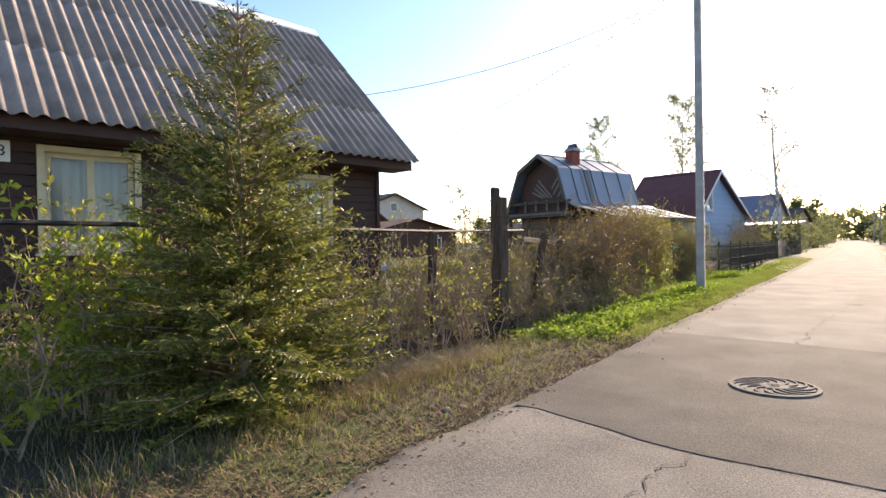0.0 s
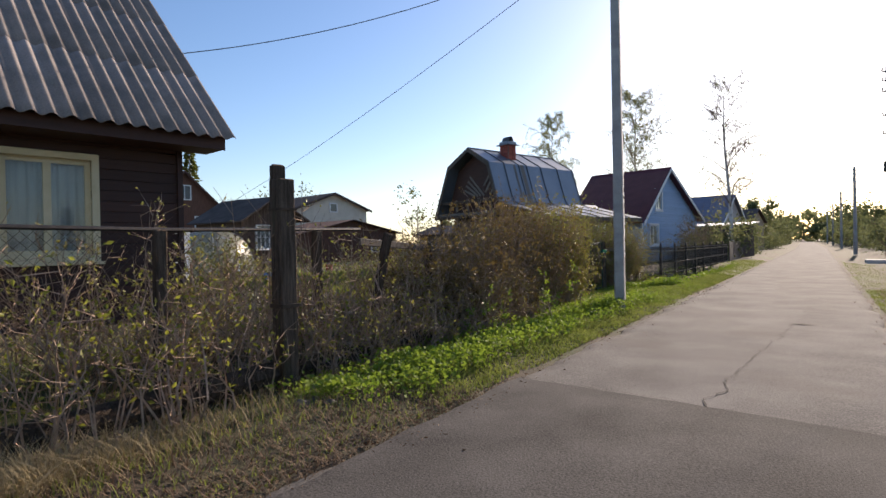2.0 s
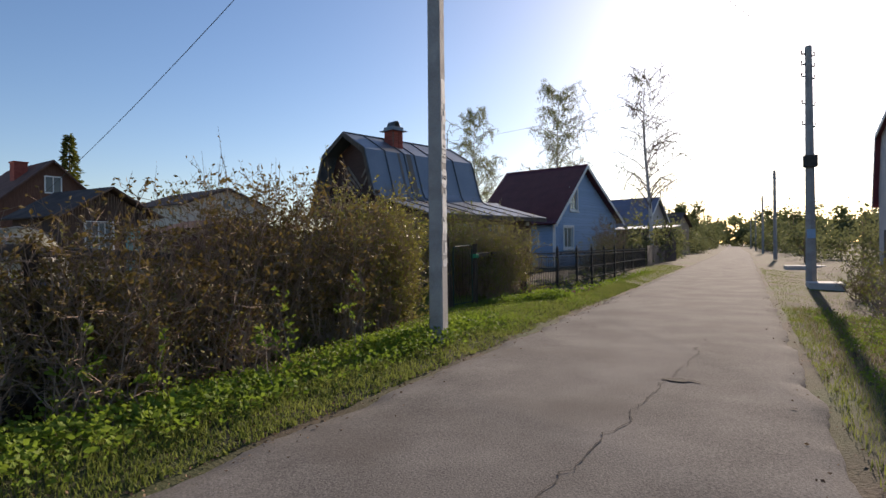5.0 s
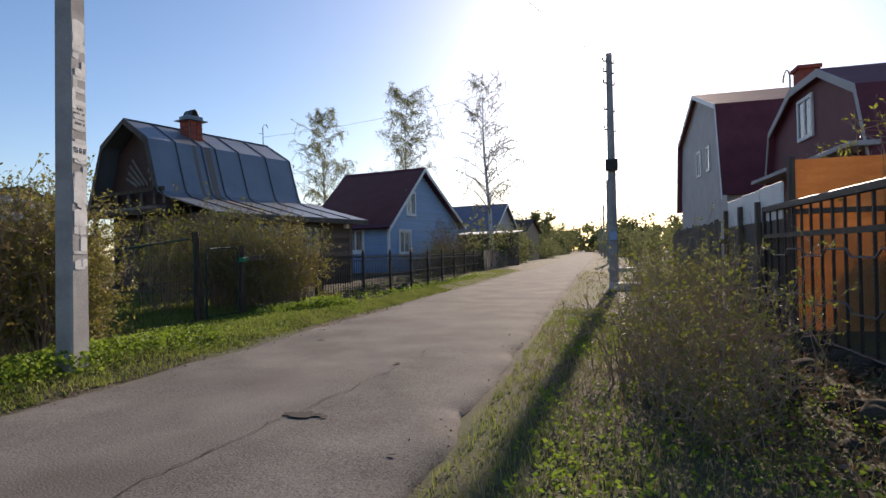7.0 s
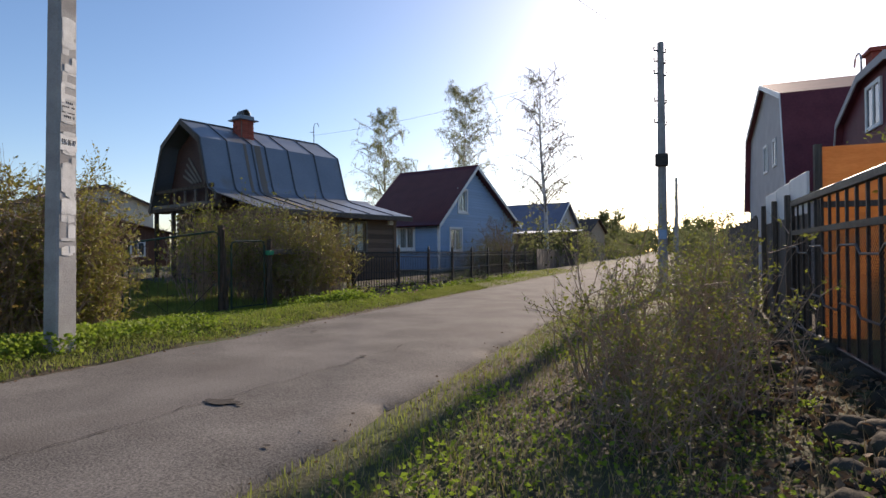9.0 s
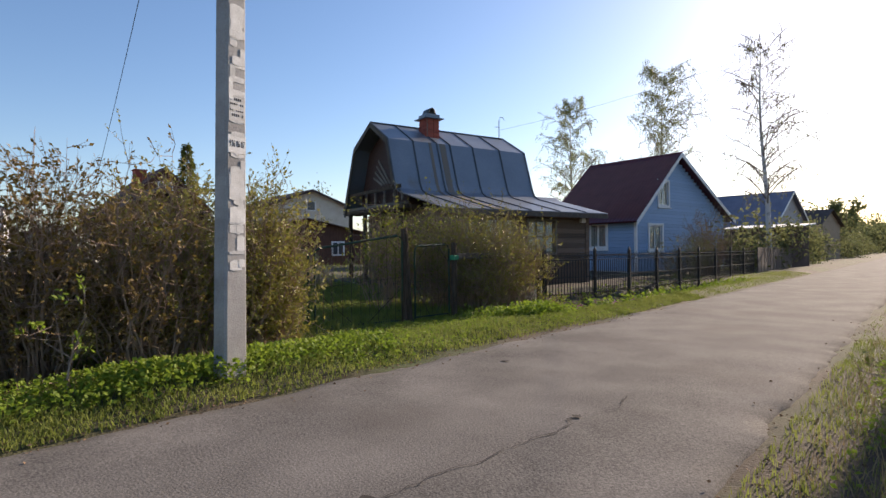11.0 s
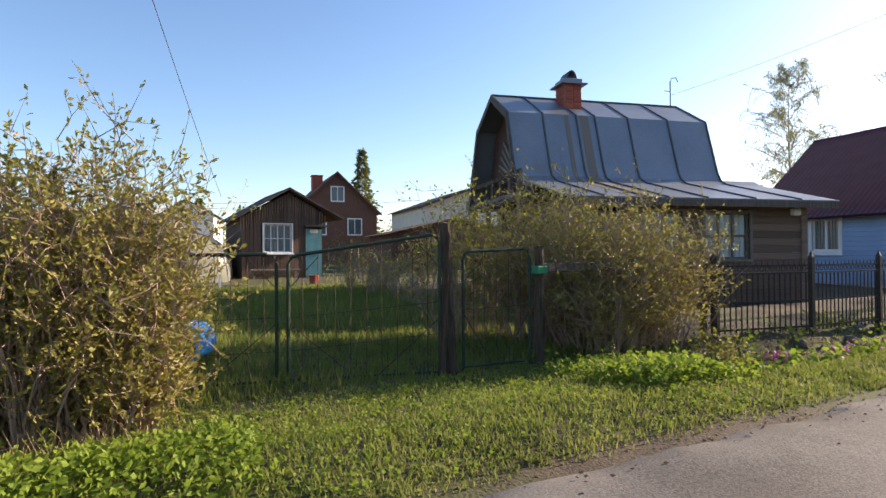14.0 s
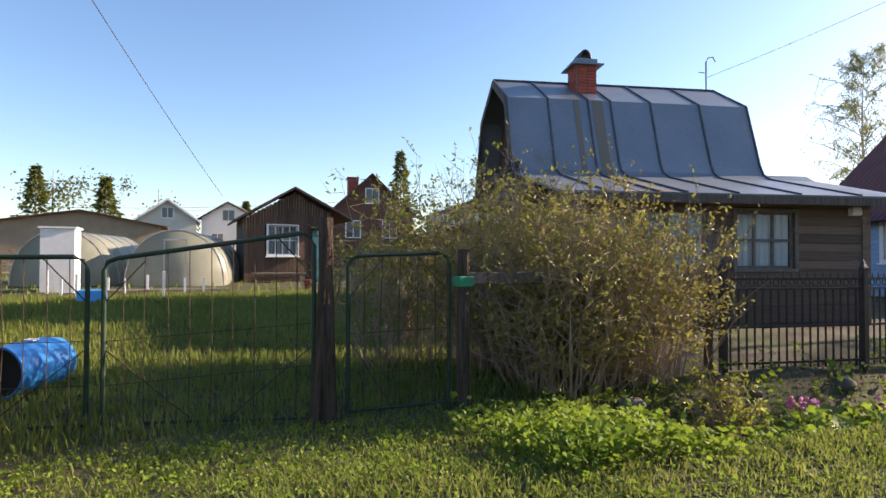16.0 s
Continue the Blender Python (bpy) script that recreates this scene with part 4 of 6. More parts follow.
hook = [(-0.35, -2.45 - 0.28 * math.cos(a), 5.9 + 0.28 * math.sin(a)) for a in [math.pi * k / 8 for k in range(9)]]
part(wing, "vent_pipe", Geo().tube([(-0.35, -2.17, 4.4)] + hook[::-1], 0.025, 6).make("vent_pipe", SLAB))


# ---- poles and wires ----
def pole_one():
    th = thing("utility_pole", "square concrete utility pole with torn paper notices", "utility pole", pose(-1.97, 13.33, -0.1, -0.7, 0, 8))
    g = Geo()
    v, f = [], []
    for z, w, d in ((0, 0.125, 0.098), (8.9, 0.09, 0.078)):
        b = 0.02
        v += [(d - b, -w, z), (d, -w + b, z), (d, w - b, z), (d - b, w, z), (-d + b, w, z), (-d, w - b, z), (-d, -w + b, z), (-d + b, -w, z)]
    f = [tuple(reversed(range(8))), tuple(range(8, 16))] + [(i, (i + 1) % 8, (i + 1) % 8 + 8, i + 8) for i in range(8)]
    part(th, "shaft", mesh("shaft", v, f, CONCRETE))
    random.seed(5)
    for k in range(44):
        z = random.uniform(1.2, 3.6)
        w, h = random.uniform(0.04, 0.2), random.uniform(0.03, 0.24)
        d = 0.098 - 0.02 * z / 8.9 + 0.003 + 0.0012 * (k % 5)
        yc = random.uniform(-0.1 + w / 2, 0.1 - w / 2)
        n = 10
        pts = [(yc + w / 2 * (1 + 0.5 * noise.noise((k, i, 0))) * max(-0.9, min(0.9, 1.3 * math.cos(i * 6.283 / n))), z + h / 2 * (1 + 0.5 * noise.noise((k, i, 7))) * max(-0.9, min(0.9, 1.3 * math.sin(i * 6.283 / n)))) for i in range(n)]
        part(th, "notice", Geo().prism([(max(-0.1, min(0.1, a)), b) for a, b in pts], d - 0.002, d).make("notice", PAPER))
    cu = bpy.data.curves.new("phone_number", "FONT")
    cu.body, cu.size, cu.extrude = "926 86 87", 0.085, 0.001
    cu.align_x = "CENTER"
    cu.materials.append(INK)
    part(th, "notice", Geo().box((0.08, -0.098, 2.28), (0.0995, 0.098, 2.45)).make("notice", PAPER))
    part(th, "phone_number", cu, pose(0.1005, 0.0, 2.34, 90, 0, 90) @ Matrix.Diagonal((0.5, 1, 1, 1)))
    part(th, "notice", Geo().box((0.08, -0.09, 2.58), (0.0975, 0.09, 2.86)).make("notice", PAPER))
    dash = Geo().box((0.08, 0, 0), (0.099, 0.014, 0.025)).make("print_bar", INK)
    for r in range(4):
        for k in range(7):
            if (r * 3 + k) % 5:
                part(th, "print_bar", dash, pose(0, -0.078 + k * 0.022, 2.63 + r * 0.05))
    part(th, "crossarm", Geo().box((-0.6, -0.05, 8.3), (0.6, 0.05, 8.4)).make("crossarm", IRON))
    return th


pole_one()


def far_pole(x, y, h, box=False):
    th = thing("utility_pole", "slim grey utility pole with insulators along the lane", "utility pole", pose(x, y, -0.15), group="poles along the lane")
    part(th, "shaft", Geo().tube([(0, 0, 0), (0, 0, h)], [0.16, 0.1], 8).make("shaft", CONCRETE))
    g = Geo()
    for z in (h - 0.25, h - 0.6, h - 1.0, h - 1.9, h - 2.6):
        g.tube([(0, 0, z), (-0.2, -0.05, z), (-0.2, -0.05, z + 0.12)], 0.03, 6)
        g.tube([(0, 0, z - 0.1), (0.16, -0.05, z - 0.1), (0.16, -0.05, z)], 0.03, 6)
    part(th, "insulator", g.make("insulator", CAST_DARK))
    if box:
        part(th, "switch_box", Geo().box((-0.2, -0.25, 3.95), (0.2, -0.05, 4.35), bevel=0.02).make("switch_box", CAST_DARK))
        part(th, "sign", Geo().box((-0.12, -0.165, 1.6), (0.12, -0.158, 1.9)).make("sign", BLUE_PAINT))


far_pole(3.93, 28.84, 8.0, True)
far_pole(4.9, 62, 7.6)
far_pole(5.3, 92, 7.6)
far_pole(5.6, 125, 7.6)
far_pole(5.9, 165, 7.6)


def cable(a, b, sag, r=0.008):
    a, b = Vector(a), Vector(b)
    pts = []
    for i in range(25):
        t = i / 24
        p = a.lerp(b, t)
        p.z -= 4 * sag * t * (1 - t)
        pts.append(p)
    solo("overhead_cable", Geo().tube(pts, r, 4).make("overhead_cable", WIRE), "thin black cable hung from pole to house", "cable", group="overhead cables")


cable((-1.95, 13.4, 7.75), (-8.0, 7.5, 4.75), 0.45)
cable((-1.95, 13.4, 7.75), (-20.9, 18.2, 3.5), 0.25, 0.008)
cable((3.9, 28.8, 7.7), (-9.95, 29.55, 6.15), 0.35, 0.005)
cable((3.9, 28.8, 7.5), (-2.0, 13.3, 8.3), 0.3, 0.005)
cable((3.9, 28.8, 7.7), (4.5, -30, 7.7), 0.5, 0.004)
cable((3.9, 28.8, 7.3), (4.8, -30, 7.3), 0.6, 0.004)
cable((3.9, 28.8, 7.7), (4.9, 62, 7.2), 0.5, 0.005)
cable((3.9, 28.8, 7.0), (-5.0, 39.3, 5.6), 0.3, 0.005)
for y0 in (2.0, -6.0):
    cable((-70, y0 + 10, 6.6), (-50, 40 + y0, 6.9), 0.4, 0.02)


# ---- fences ----
def post(x, y, h, w, d, lean=(0, 0), material=POST_WOOD, name="fence_post", label="weathered grey wooden fence post", cap=0.0):
    g = Geo()
    v, f = [], []
    k = 7
    for i in range(k):
        z = h * i / (k - 1)
        o = 0.012 * noise.noise((x, y, z * 2))
        for sx, sy in ((-1, -1), (1, -1), (1, 1), (-1, 1)):
            v.append((sx * w / 2 * (1 - 0.05 * i / k) + o, sy * d / 2 + o, z + (cap * (sx + 1) if i == k - 1 else 0)))
    for i in range(k - 1):
        for c in range(4):
            f.append((i * 4 + c, i * 4 + (c + 1) % 4, i * 4 + 4 + (c + 1) % 4, i * 4 + 4 + c))
    f += [(3, 2, 1, 0), tuple(range(4 * k - 4, 4 * k))]
    ob = solo(name, mesh(name, v, f, material), label, "fence post", pose(x, y, height(x, y) - 0.12, lean[0], lean[1], -8), group="old fence posts")
    md = ob.modifiers.new("worn_edge", "BEVEL")
    md.width, md.segments = 0.012, 1
    return ob


big = post(-3.36, 5.9, 2.3, 0.21, 0.18, label="tall grey timber post with split top")
part(big, "split_top", Geo().box((-0.1, -0.08, 2.26), (-0.03, 0.06, 2.46), bevel=0.02).make("split_top", POST_WOOD))
part(big, "wire_tie", Geo().box((-0.115, -0.1, 0.98), (0.115, 0.1, 1.02)).box((-0.113, -0.098, 1.98), (0.113, 0.098, 2.0)).make("wire_tie", RUST))
post(-3.95, 4.9, 1.75, 0.12, 0.1, (0, 2))
post(-3.85, 7.7, 1.75, 0.11, 0.1, (-6, 10))
post(-3.9, 6.9, 1.75, 0.11, 0.1)
post(-3.9, 9.4, 1.6, 0.1, 0.1, (3, 0))
post(-3.95, 11.6, 1.6, 0.11, 0.1)
post(-3.9, 1.9, 1.7, 0.1, 0.1)
post(-3.8, -1.2, 1.7, 0.1, 0.1)
solo("fence_rail", Geo().tube([(-3.95, -4, 1.62), (-3.96, 2, 1.6), (-3.94, 5, 1.58), (-3.9, 7.7, 1.62)], 0.022, 6).make("fence_rail", IRON), "thin dark iron rail along the old fence", "fence rail")
for (a, b) in (((-3.9, 7.7, 1.45), (-3.95, 11.6, 1.2)), ((-4.0, 11.2, 1.02), (-3.9, 14.6, 0.98)), ((-3.98, 12.2, 0.7), (-3.9, 14.9, 0.86))):
    d = Vector(b) - Vector(a)
    solo("fence_rail", Geo().box((0, -0.02, -0.05), (d.length, 0.02, 0.05), bevel=0.01).make("fence_rail", OLD_WOOD), "weathered wooden fence rail among the bushes", "fence rail", Matrix.Translation(a) @ d.to_track_quat("X", "Z").to_matrix().to_4x4(), group="wooden rails")


def wire_mesh(m, w, h, sx, sz, r, material, diamond=False):
    g = Geo()
    if diamond:
        k = int((w + h) / sx)
        for i in range(k + 1):
            a = i * sx
            x0, z0 = (a, 0) if a <= w else (w, a - w)
            x1, z1 = (a - h, h) if a >= h else (0, a)
            g.tube([(x0, 0, z0), (x1, 0, z1)], r, 3, False)
            g.tube([(w - x0, 0, z0), (w - x1, 0, z1)], r, 3, False)
    else:
        for i in range(int(w / sx) + 1):
            x = min(w, i * sx)
            g.tube([(x, 0, 0), (x + random.uniform(-0.015, 0.015), 0.008, h / 2), (x, 0, h)], r, 3, False)
        for i in range(int(h / sz) + 1):
            g.tube([(0, 0, i * sz), (w / 2, 0, i * sz + random.uniform(-0.02, 0.02)), (w, 0, i * sz)], r, 3, False)
    return g.make("wire_netting", material)


for y0, y1 in ((-1.2, 1.9), (1.9, 4.9), (4.9, 7.7), (7.7, 9.4)):
    solo("wire_netting", wire_mesh(None, y1 - y0, 1.35, 0.09, 0.1, 0.0022, RUST, True), "rusty chain link netting between the old posts", "netting", pose(-3.95, y0, 0.22, 0, 0, 90), group="netting bays")


def log(a, b, r, label):
    a, b = Vector(a), Vector(b)
    pts = [a.lerp(b, i / 6) + Vector((0.02 * noise.noise((i, r, 1)), 0, 0.015 * noise.noise((i, 3, r)))) for i in range(7)]
    solo("timber_beam", Geo().tube(pts, [r * (1 + 0.08 * noise.noise((i, 9, r))) for i in range(7)], 8).make("timber_beam", POST_WOOD), label, "beam", group="timber kerb")


log((-3.48, 2.4, 0.05), (-3.45, 5.8, 0.1), 0.12, "grey weathered log lying along the fence")
log((-3.45, 6.0, 0.08), (-3.5, 9.2, 0.1), 0.1, "grey weathered log lying along the fence")


def iron_section(w):
    th = thing("iron_fence_section", "black wrought iron fence section with pointed posts", "fence", group="iron fence sections")
    g = Geo().box((-0.035, -0.035, -0.5), (0.035, 0.035, 1.12), bevel=0.006).add([(-0.035, -0.035, 1.12), (0.035, -0.035, 1.12), (0.035, 0.035, 1.12), (-0.035, 0.035, 1.12), (0, 0, 1.24)], [(0, 1, 4), (1, 2, 4), (2, 3, 4), (3, 0, 4)])
    part(th, "post", g.make("post", IRON))
    for z in (0.0, 0.42, 0.86, 0.98):
        part(th, "rail", Geo().box((0.035, -0.012, z), (w - 0.035, 0.012, z + 0.025)).make("rail", IRON))
    pk = Geo().box((-0.008, -0.008, -0.06), (0.008, 0.008, 0.86)).make("picket", IRON)
    n = int(w / 0.105)
    for i in range(1, n):
        part(th, "picket", pk, pose(w * i / n, 0.02, 0))
    ring = Geo()
    for i in range(n):
        c = w * (i + 0.5) / n
        ring.tube([(c + 0.04 * math.cos(a), 0, 0.945 + 0.04 * math.sin(a)) for a in [k * 0.785 for k in range(9)]], 0.007, 4, False)
        ring.tube([(c, 0, 1.0), (c, 0, 1.07)], [0.012, 0.002], 4)
    part(th, "scrollwork", ring.make("scrollwork", IRON))
    return th


sec = iron_section(1.95)
pts = [(-3.91, 22.6), (-3.46, 24.48), (-3.3, 26.4), (-3.2, 28.35), (-3.12, 30.3), (-3.05, 32.25), (-2.98, 34.2), (-2.9, 36.15), (-2.82, 38.1), (-2.75, 40.05)]
for i, ((x0, y0), (x1, y1)) in enumerate(zip(pts, pts[1:])):
    m = pose(x0, y0, 0.09, 0, 0, math.degrees(math.atan2(y1 - y0, x1 - x0)))
    if i == 0:
        sec.matrix_basis = m
    else:
        copy_thing(sec, m)
sl = Geo()
for k in range(14):
    x0, y0 = -2.7, 40.3 + k * 0.75
    sl.box((x0 - 0.02, y0, -0.1), (x0 + 0.02, y0 + 0.68, 1.25))
solo("board_fence", sl.make("board_fence", OLD_WOOD), "dark board fence along the verge", "fence")


def gate_leaf(a, b, z0, za, zb, label):
    """A bent tube frame with wire netting; from a to b on the plan, its top rising from za to zb."""
    a, b = Vector((*a, 0)), Vector((*b, 0))
    w = (b - a).length
    th = thing("garden_gate", label, "gate", Matrix.Translation(a) @ (b - a).to_track_quat("X", "Z").to_matrix().to_4x4(), group="garden gate leaves")
    g = Geo().tube([(0.03, 0, z0), (0.03, 0, za - 0.1), (0.06, 0, za - 0.03), (0.13, 0, za), (w - 0.13, 0, zb), (w - 0.06, 0, zb - 0.03), (w - 0.03, 0, zb - 0.1), (w - 0.03, 0, z0)], 0.02, 8)
    g.tube([(0.03, 0, z0 + 0.05), (w - 0.03, 0, z0 + 0.05)], 0.015, 6)
    part(th, "frame", g.make("gate_frame", GREEN_IRON))
    g = Geo()
    n = int(w / 0.16)
    for i in range(1, n):
        x = w * i / n
        t = za + (zb - za) * i / n
        g.tube([(x, 0.0, z0 + 0.05), (x + random.uniform(-0.02, 0.02), 0.01, (z0 + t) / 2), (x, 0, t)], 0.004, 4, False)
    for z in (0.36, 0.72):
        g.tube([(0.03, 0, z0 + z), (w - 0.03, 0, z0 + z + (zb - za) * 0.6)], 0.004, 4, False)
    g.tube([(0.05, 0, z0 + 0.65), (w * 0.42, 0, z0 + 0.06)], 0.006, 4).tube([(w - 0.05, 0, z0 + 0.65), (w * 0.58, 0, z0 + 0.06)], 0.006, 4)
    g.tube([(0.05, 0, za - 0.35), (0.35, 0, za - 0.02)], 0.006, 4).tube([(w - 0.05, 0, zb - 0.35), (w - 0.35, 0, zb - 0.02)], 0.006, 4)
    part(th, "netting", g.make("gate_netting", RUST))


gate_leaf((-5.15, 14.55), (-4.74, 16.3), -0.1, 1.3, 1.31, "green tube gate leaf with rusty wire netting")
gate_leaf((-4.73, 16.36), (-4.22, 18.02), -0.1, 1.3, 1.52, "green tube gate leaf with rusty wire netting")
gate_leaf((-4.18, 18.25), (-4.12, 19.25), -0.07, 1.33, 1.36, "narrow green wicket gate with wire netting")


def round_post(x, y, h, r, lean, label, cap=None):
    th = thing("gate_post", label, "gate post", pose(x, y, height(x, y) - 0.1, *lean, 0), group="gate posts")
    part(th, "shaft", Geo().tube([(0, 0, 0), (0.01, 0, h * 0.5), (0, 0.01, h)], [r, r * 0.95, r * 0.9], 9).make("gate_post", POST_WOOD))
    if cap:
        part(th, "cap", Geo().box((-r * 1.2, -r * 1.1, cap[0]), (r * 1.2, r * 1.1, cap[1]), bevel=0.01).make("post_cap", cap[2]))


round_post(-4.18, 18.12, 1.85, 0.07, (1, -3), "dark weathered timber gate post")
round_post(-4.2, 18.0, 1.75, 0.05, (-3, -1), "dark thin leaning gate prop")
round_post(-4.11, 19.36, 1.58, 0.065, (0, 0), "dark timber gate post with green band", (1.23, 1.33, mat("green_band", (0.02, 0.25, 0.12), (0.04, 0.35, 0.18), 4)))
round_post(-3.95, 22.4, 1.35, 0.05, (0, 0), "dark timber fence post beside the shrub")
d = Vector((0.15, 3.1, 0.0))
solo("fence_rail", Geo().box((0, -0.02, -0.06), (3.1, 0.02, 0.06), bevel=0.01).make("fence_rail", OLD_WOOD), "weathered wooden fence rail among the bushes", "fence rail", Matrix.Translation((-4.1, 19.4, 1.12)) @ d.to_track_quat("X", "Z").to_matrix().to_4x4(), group="wooden rails")


def right_gate():
    th = thing("driveway_gate", "dark welded iron gate with bent bars", "gate", pose(5.6, 14.06, 0, 0, 0, 90))
    w = 3.85
    g = Geo().box((0.0, -0.03, 1.62), (w, 0.03, 1.71), bevel=0.01).box((0, -0.03, 0.02), (w, 0.03, 0.1), bevel=0.01).box((w - 0.07, -0.03, 0.1), (w, 0.03, 1.62)).box((0, -0.028, 1.25), (w, 0.028, 1.31))
    part(th, "frame", g.make("gate_frame", IRON))
    bar = Geo().box((-0.013, -0.013, 0.1), (0.013, 0.013, 1.62)).make("bar", IRON)
    for i in range(1, 13):
        part(th, "bar", bar, pose(w * i / 13, 0, 0))
    for z in (0.5, 1.05):
        p = []
        for i in range(14):
            x = w * i / 13
            s = 0.05 if i % 4 < 2 else -0.03
            p += [(x - 0.09 if i else 0, 0.035, z + s), (x + 0.09 if i < 13 else w, 0.035, z + s)]
        part(th, "bent_rod", Geo().tube(p, 0.012, 5).make("bent_rod", SEAM))
    part(th, "netting", wire_mesh(None, w, 1.15, 0.05, 0.05, 0.0018, RUST, True), pose(0, 0.0, 0.1))


right_gate()
def wicket():
    th = thing("wicket_gate", "dark steel wicket gate with house number plate", "gate", pose(5.62, 13.75, 0, 0, 0, -90))
    g = Geo().box((0, -0.03, -0.1), (0.06, 0.03, 2.06), bevel=0.008).box((1.24, -0.03, -0.1), (1.3, 0.03, 2.06), bevel=0.008).box((0.06, -0.03, 2.0), (1.24, 0.03, 2.06), bevel=0.008).box((0.06, -0.025, 0.1), (1.24, 0.025, 0.16)).box((0.06, -0.025, 1.15), (1.24, 0.025, 1.2))
    part(th, "frame", g.make("wicket_frame", IRON))
    bar = Geo().box((-0.012, -0.012, 0.16), (0.012, 0.012, 2.0)).make("bar", IRON)
    for i in range(1, 8):
        part(th, "bar", bar, pose(0.06 + 1.18 * i / 8, 0, 0))
    part(th, "number_plate", Geo().box((0.08, -0.05, 1.63), (0.85, -0.032, 1.95), bevel=0.006).make("number_plate", PLATE), label="pale house number plate")
    cu = bpy.data.curves.new("plate_number", "FONT")
    cu.body, cu.size, cu.extrude = "1/210", 0.26, 0.002
    cu.materials.append(INK)
    part(th, "plate_number", cu, pose(0.12, -0.053, 1.71, 90, 0, 0))


PLATE = mat("plate_enamel", (0.55, 0.62, 0.66), (0.68, 0.74, 0.77), 3, 0.4, vary=0)
wicket()
gp = solo("gate_pillar", Geo().box((-0.11, -0.11, -0.3), (0.11, 0.11, 1.86), bevel=0.015).make("gate_pillar", IRON), "square dark steel gate pillar", "gate pillar", pose(5.62, 13.92, 0))
ob = thing("panel_wall", "orange translucent panels standing behind the iron gate", "panel", pose(5.75, 17.1, 0))
for i in range(3):
    part(ob, "panel", Geo().box((i * 1.02, -0.012, 0.02), (i * 1.02 + 1.0, 0.012, 2.27), bevel=0.004).make("panel", ORANGE))
part(ob, "batten", Geo().box((0, -0.06, 1.55), (3.04, -0.013, 1.62)).box((-0.08, -0.04, 0), (-0.003, 0.04, 2.3)).box((1.0, -0.055, 0), (1.06, -0.0135, 1.545)).make("batten", OLD_WOOD))
ob = thing("sheet_fence", "white metal sheet fence above dark boards", "fence", pose(5.62, 17.15, 0, 0, 0, 90))
for i in range(3):
    part(ob, "sheet", Geo().box((i * 1.0, -0.015, 1.5), (i * 1.0 + 0.97, 0.015, 2.0 - 0.02 * i), bevel=0.004).make("sheet", WHITE))
    part(ob, "stud", Geo().box((i * 1.0 + 0.92, 0.02, 0), (i * 1.0 + 1.02, 0.08, 1.8)).make("stud", OLD_WOOD))
part(ob, "boards", Geo().box((0, -0.02, 0.0), (3.0, 0.01, 1.49)).make("boards", OLD_WOOD))
ob = thing("dark_board_fence", "dark board fence beyond the driveway", "fence", pose(5.5, 20.2, 0, 0, 0, 88))
for i in range(40):
    part(ob, "board", unit_plank(OLD_WOOD), pose(i * 0.2, 0, -0.1) @ Matrix.Diagonal((0.17, 0.025, 1.75 + random.uniform(-0.05, 0.05), 1)))
part(ob, "rail", Geo().box((0, -0.05, 1.2), (8, -0.003, 1.28)).make("rail", OLD_WOOD))

# stones under the gate and in the ditch
random.seed(11)


def stones(spots, label, group, material=None):
    for k, (x, y, r) in enumerate(spots):
        g = Geo().blob((0, 0, 0), (r, r * random.uniform(0.7, 1.1), r * random.uniform(0.5, 0.85)), seed=k + len(spots), rough=0.4)
        solo("stone", g.make("stone", material or STONE, True), label, "stone", pose(x, y, height(x, y) + r * 0.05, 0, 0, random.uniform(0, 360)), group=group)


stones([(5.25 + random.uniform(-0.35, 0.25), 10.6 + i * 0.17, random.uniform(0.08, 0.17)) for i in range(46)], "rough grey field stone in the bank, coloured dark for shade", "stones under the gate", BANK_STONE)
stones([(4.95 + random.uniform(-0.3, 0.25), 10.9 + i * 0.16, random.uniform(0.07, 0.15)) for i in range(44)], "mossy stone in the bank, darkened for shade", "stones under the gate", BANK_STONE)
stones([(-2.9 + random.uniform(-0.75, 0.35), 20.9 + i * 0.2, random.uniform(0.06, 0.14)) for i in range(52)], "rough grey stone in the ditch", "stones in the ditch")
stones([(-2.5, 5.3, 0.07), (-2.3, 5.45, 0.05), (-1.75, 2.2, 0.06), (-1.7, 2.35, 0.05), (-2.65, 5.6, 0.06)], "pale stone beside the lane", "stones beside the lane")
sb = thing("stone_bank", "low rubble bank carrying the gate", "bank", pose(0, 0, 0), kind="structure")
part(sb, "bank", Geo().prism([(10.0, -0.4), (26.0, -0.4), (26.0, 0.02), (10.0, 0.02)], 5.3, 6.2).make("bank", SOIL))
for x, y, w, l in ((3.75, 27.6, 0.95, 1.0), (4.2, 42.6, 1.9, 1.2)):
    solo("concrete_slab", Geo().box((0, 0, -0.2), (w, l, 0.05), bevel=0.015).make("concrete_slab", SLAB), "pale concrete slab beside the lane", "slab", pose(x, y, -0.02), group="slabs")


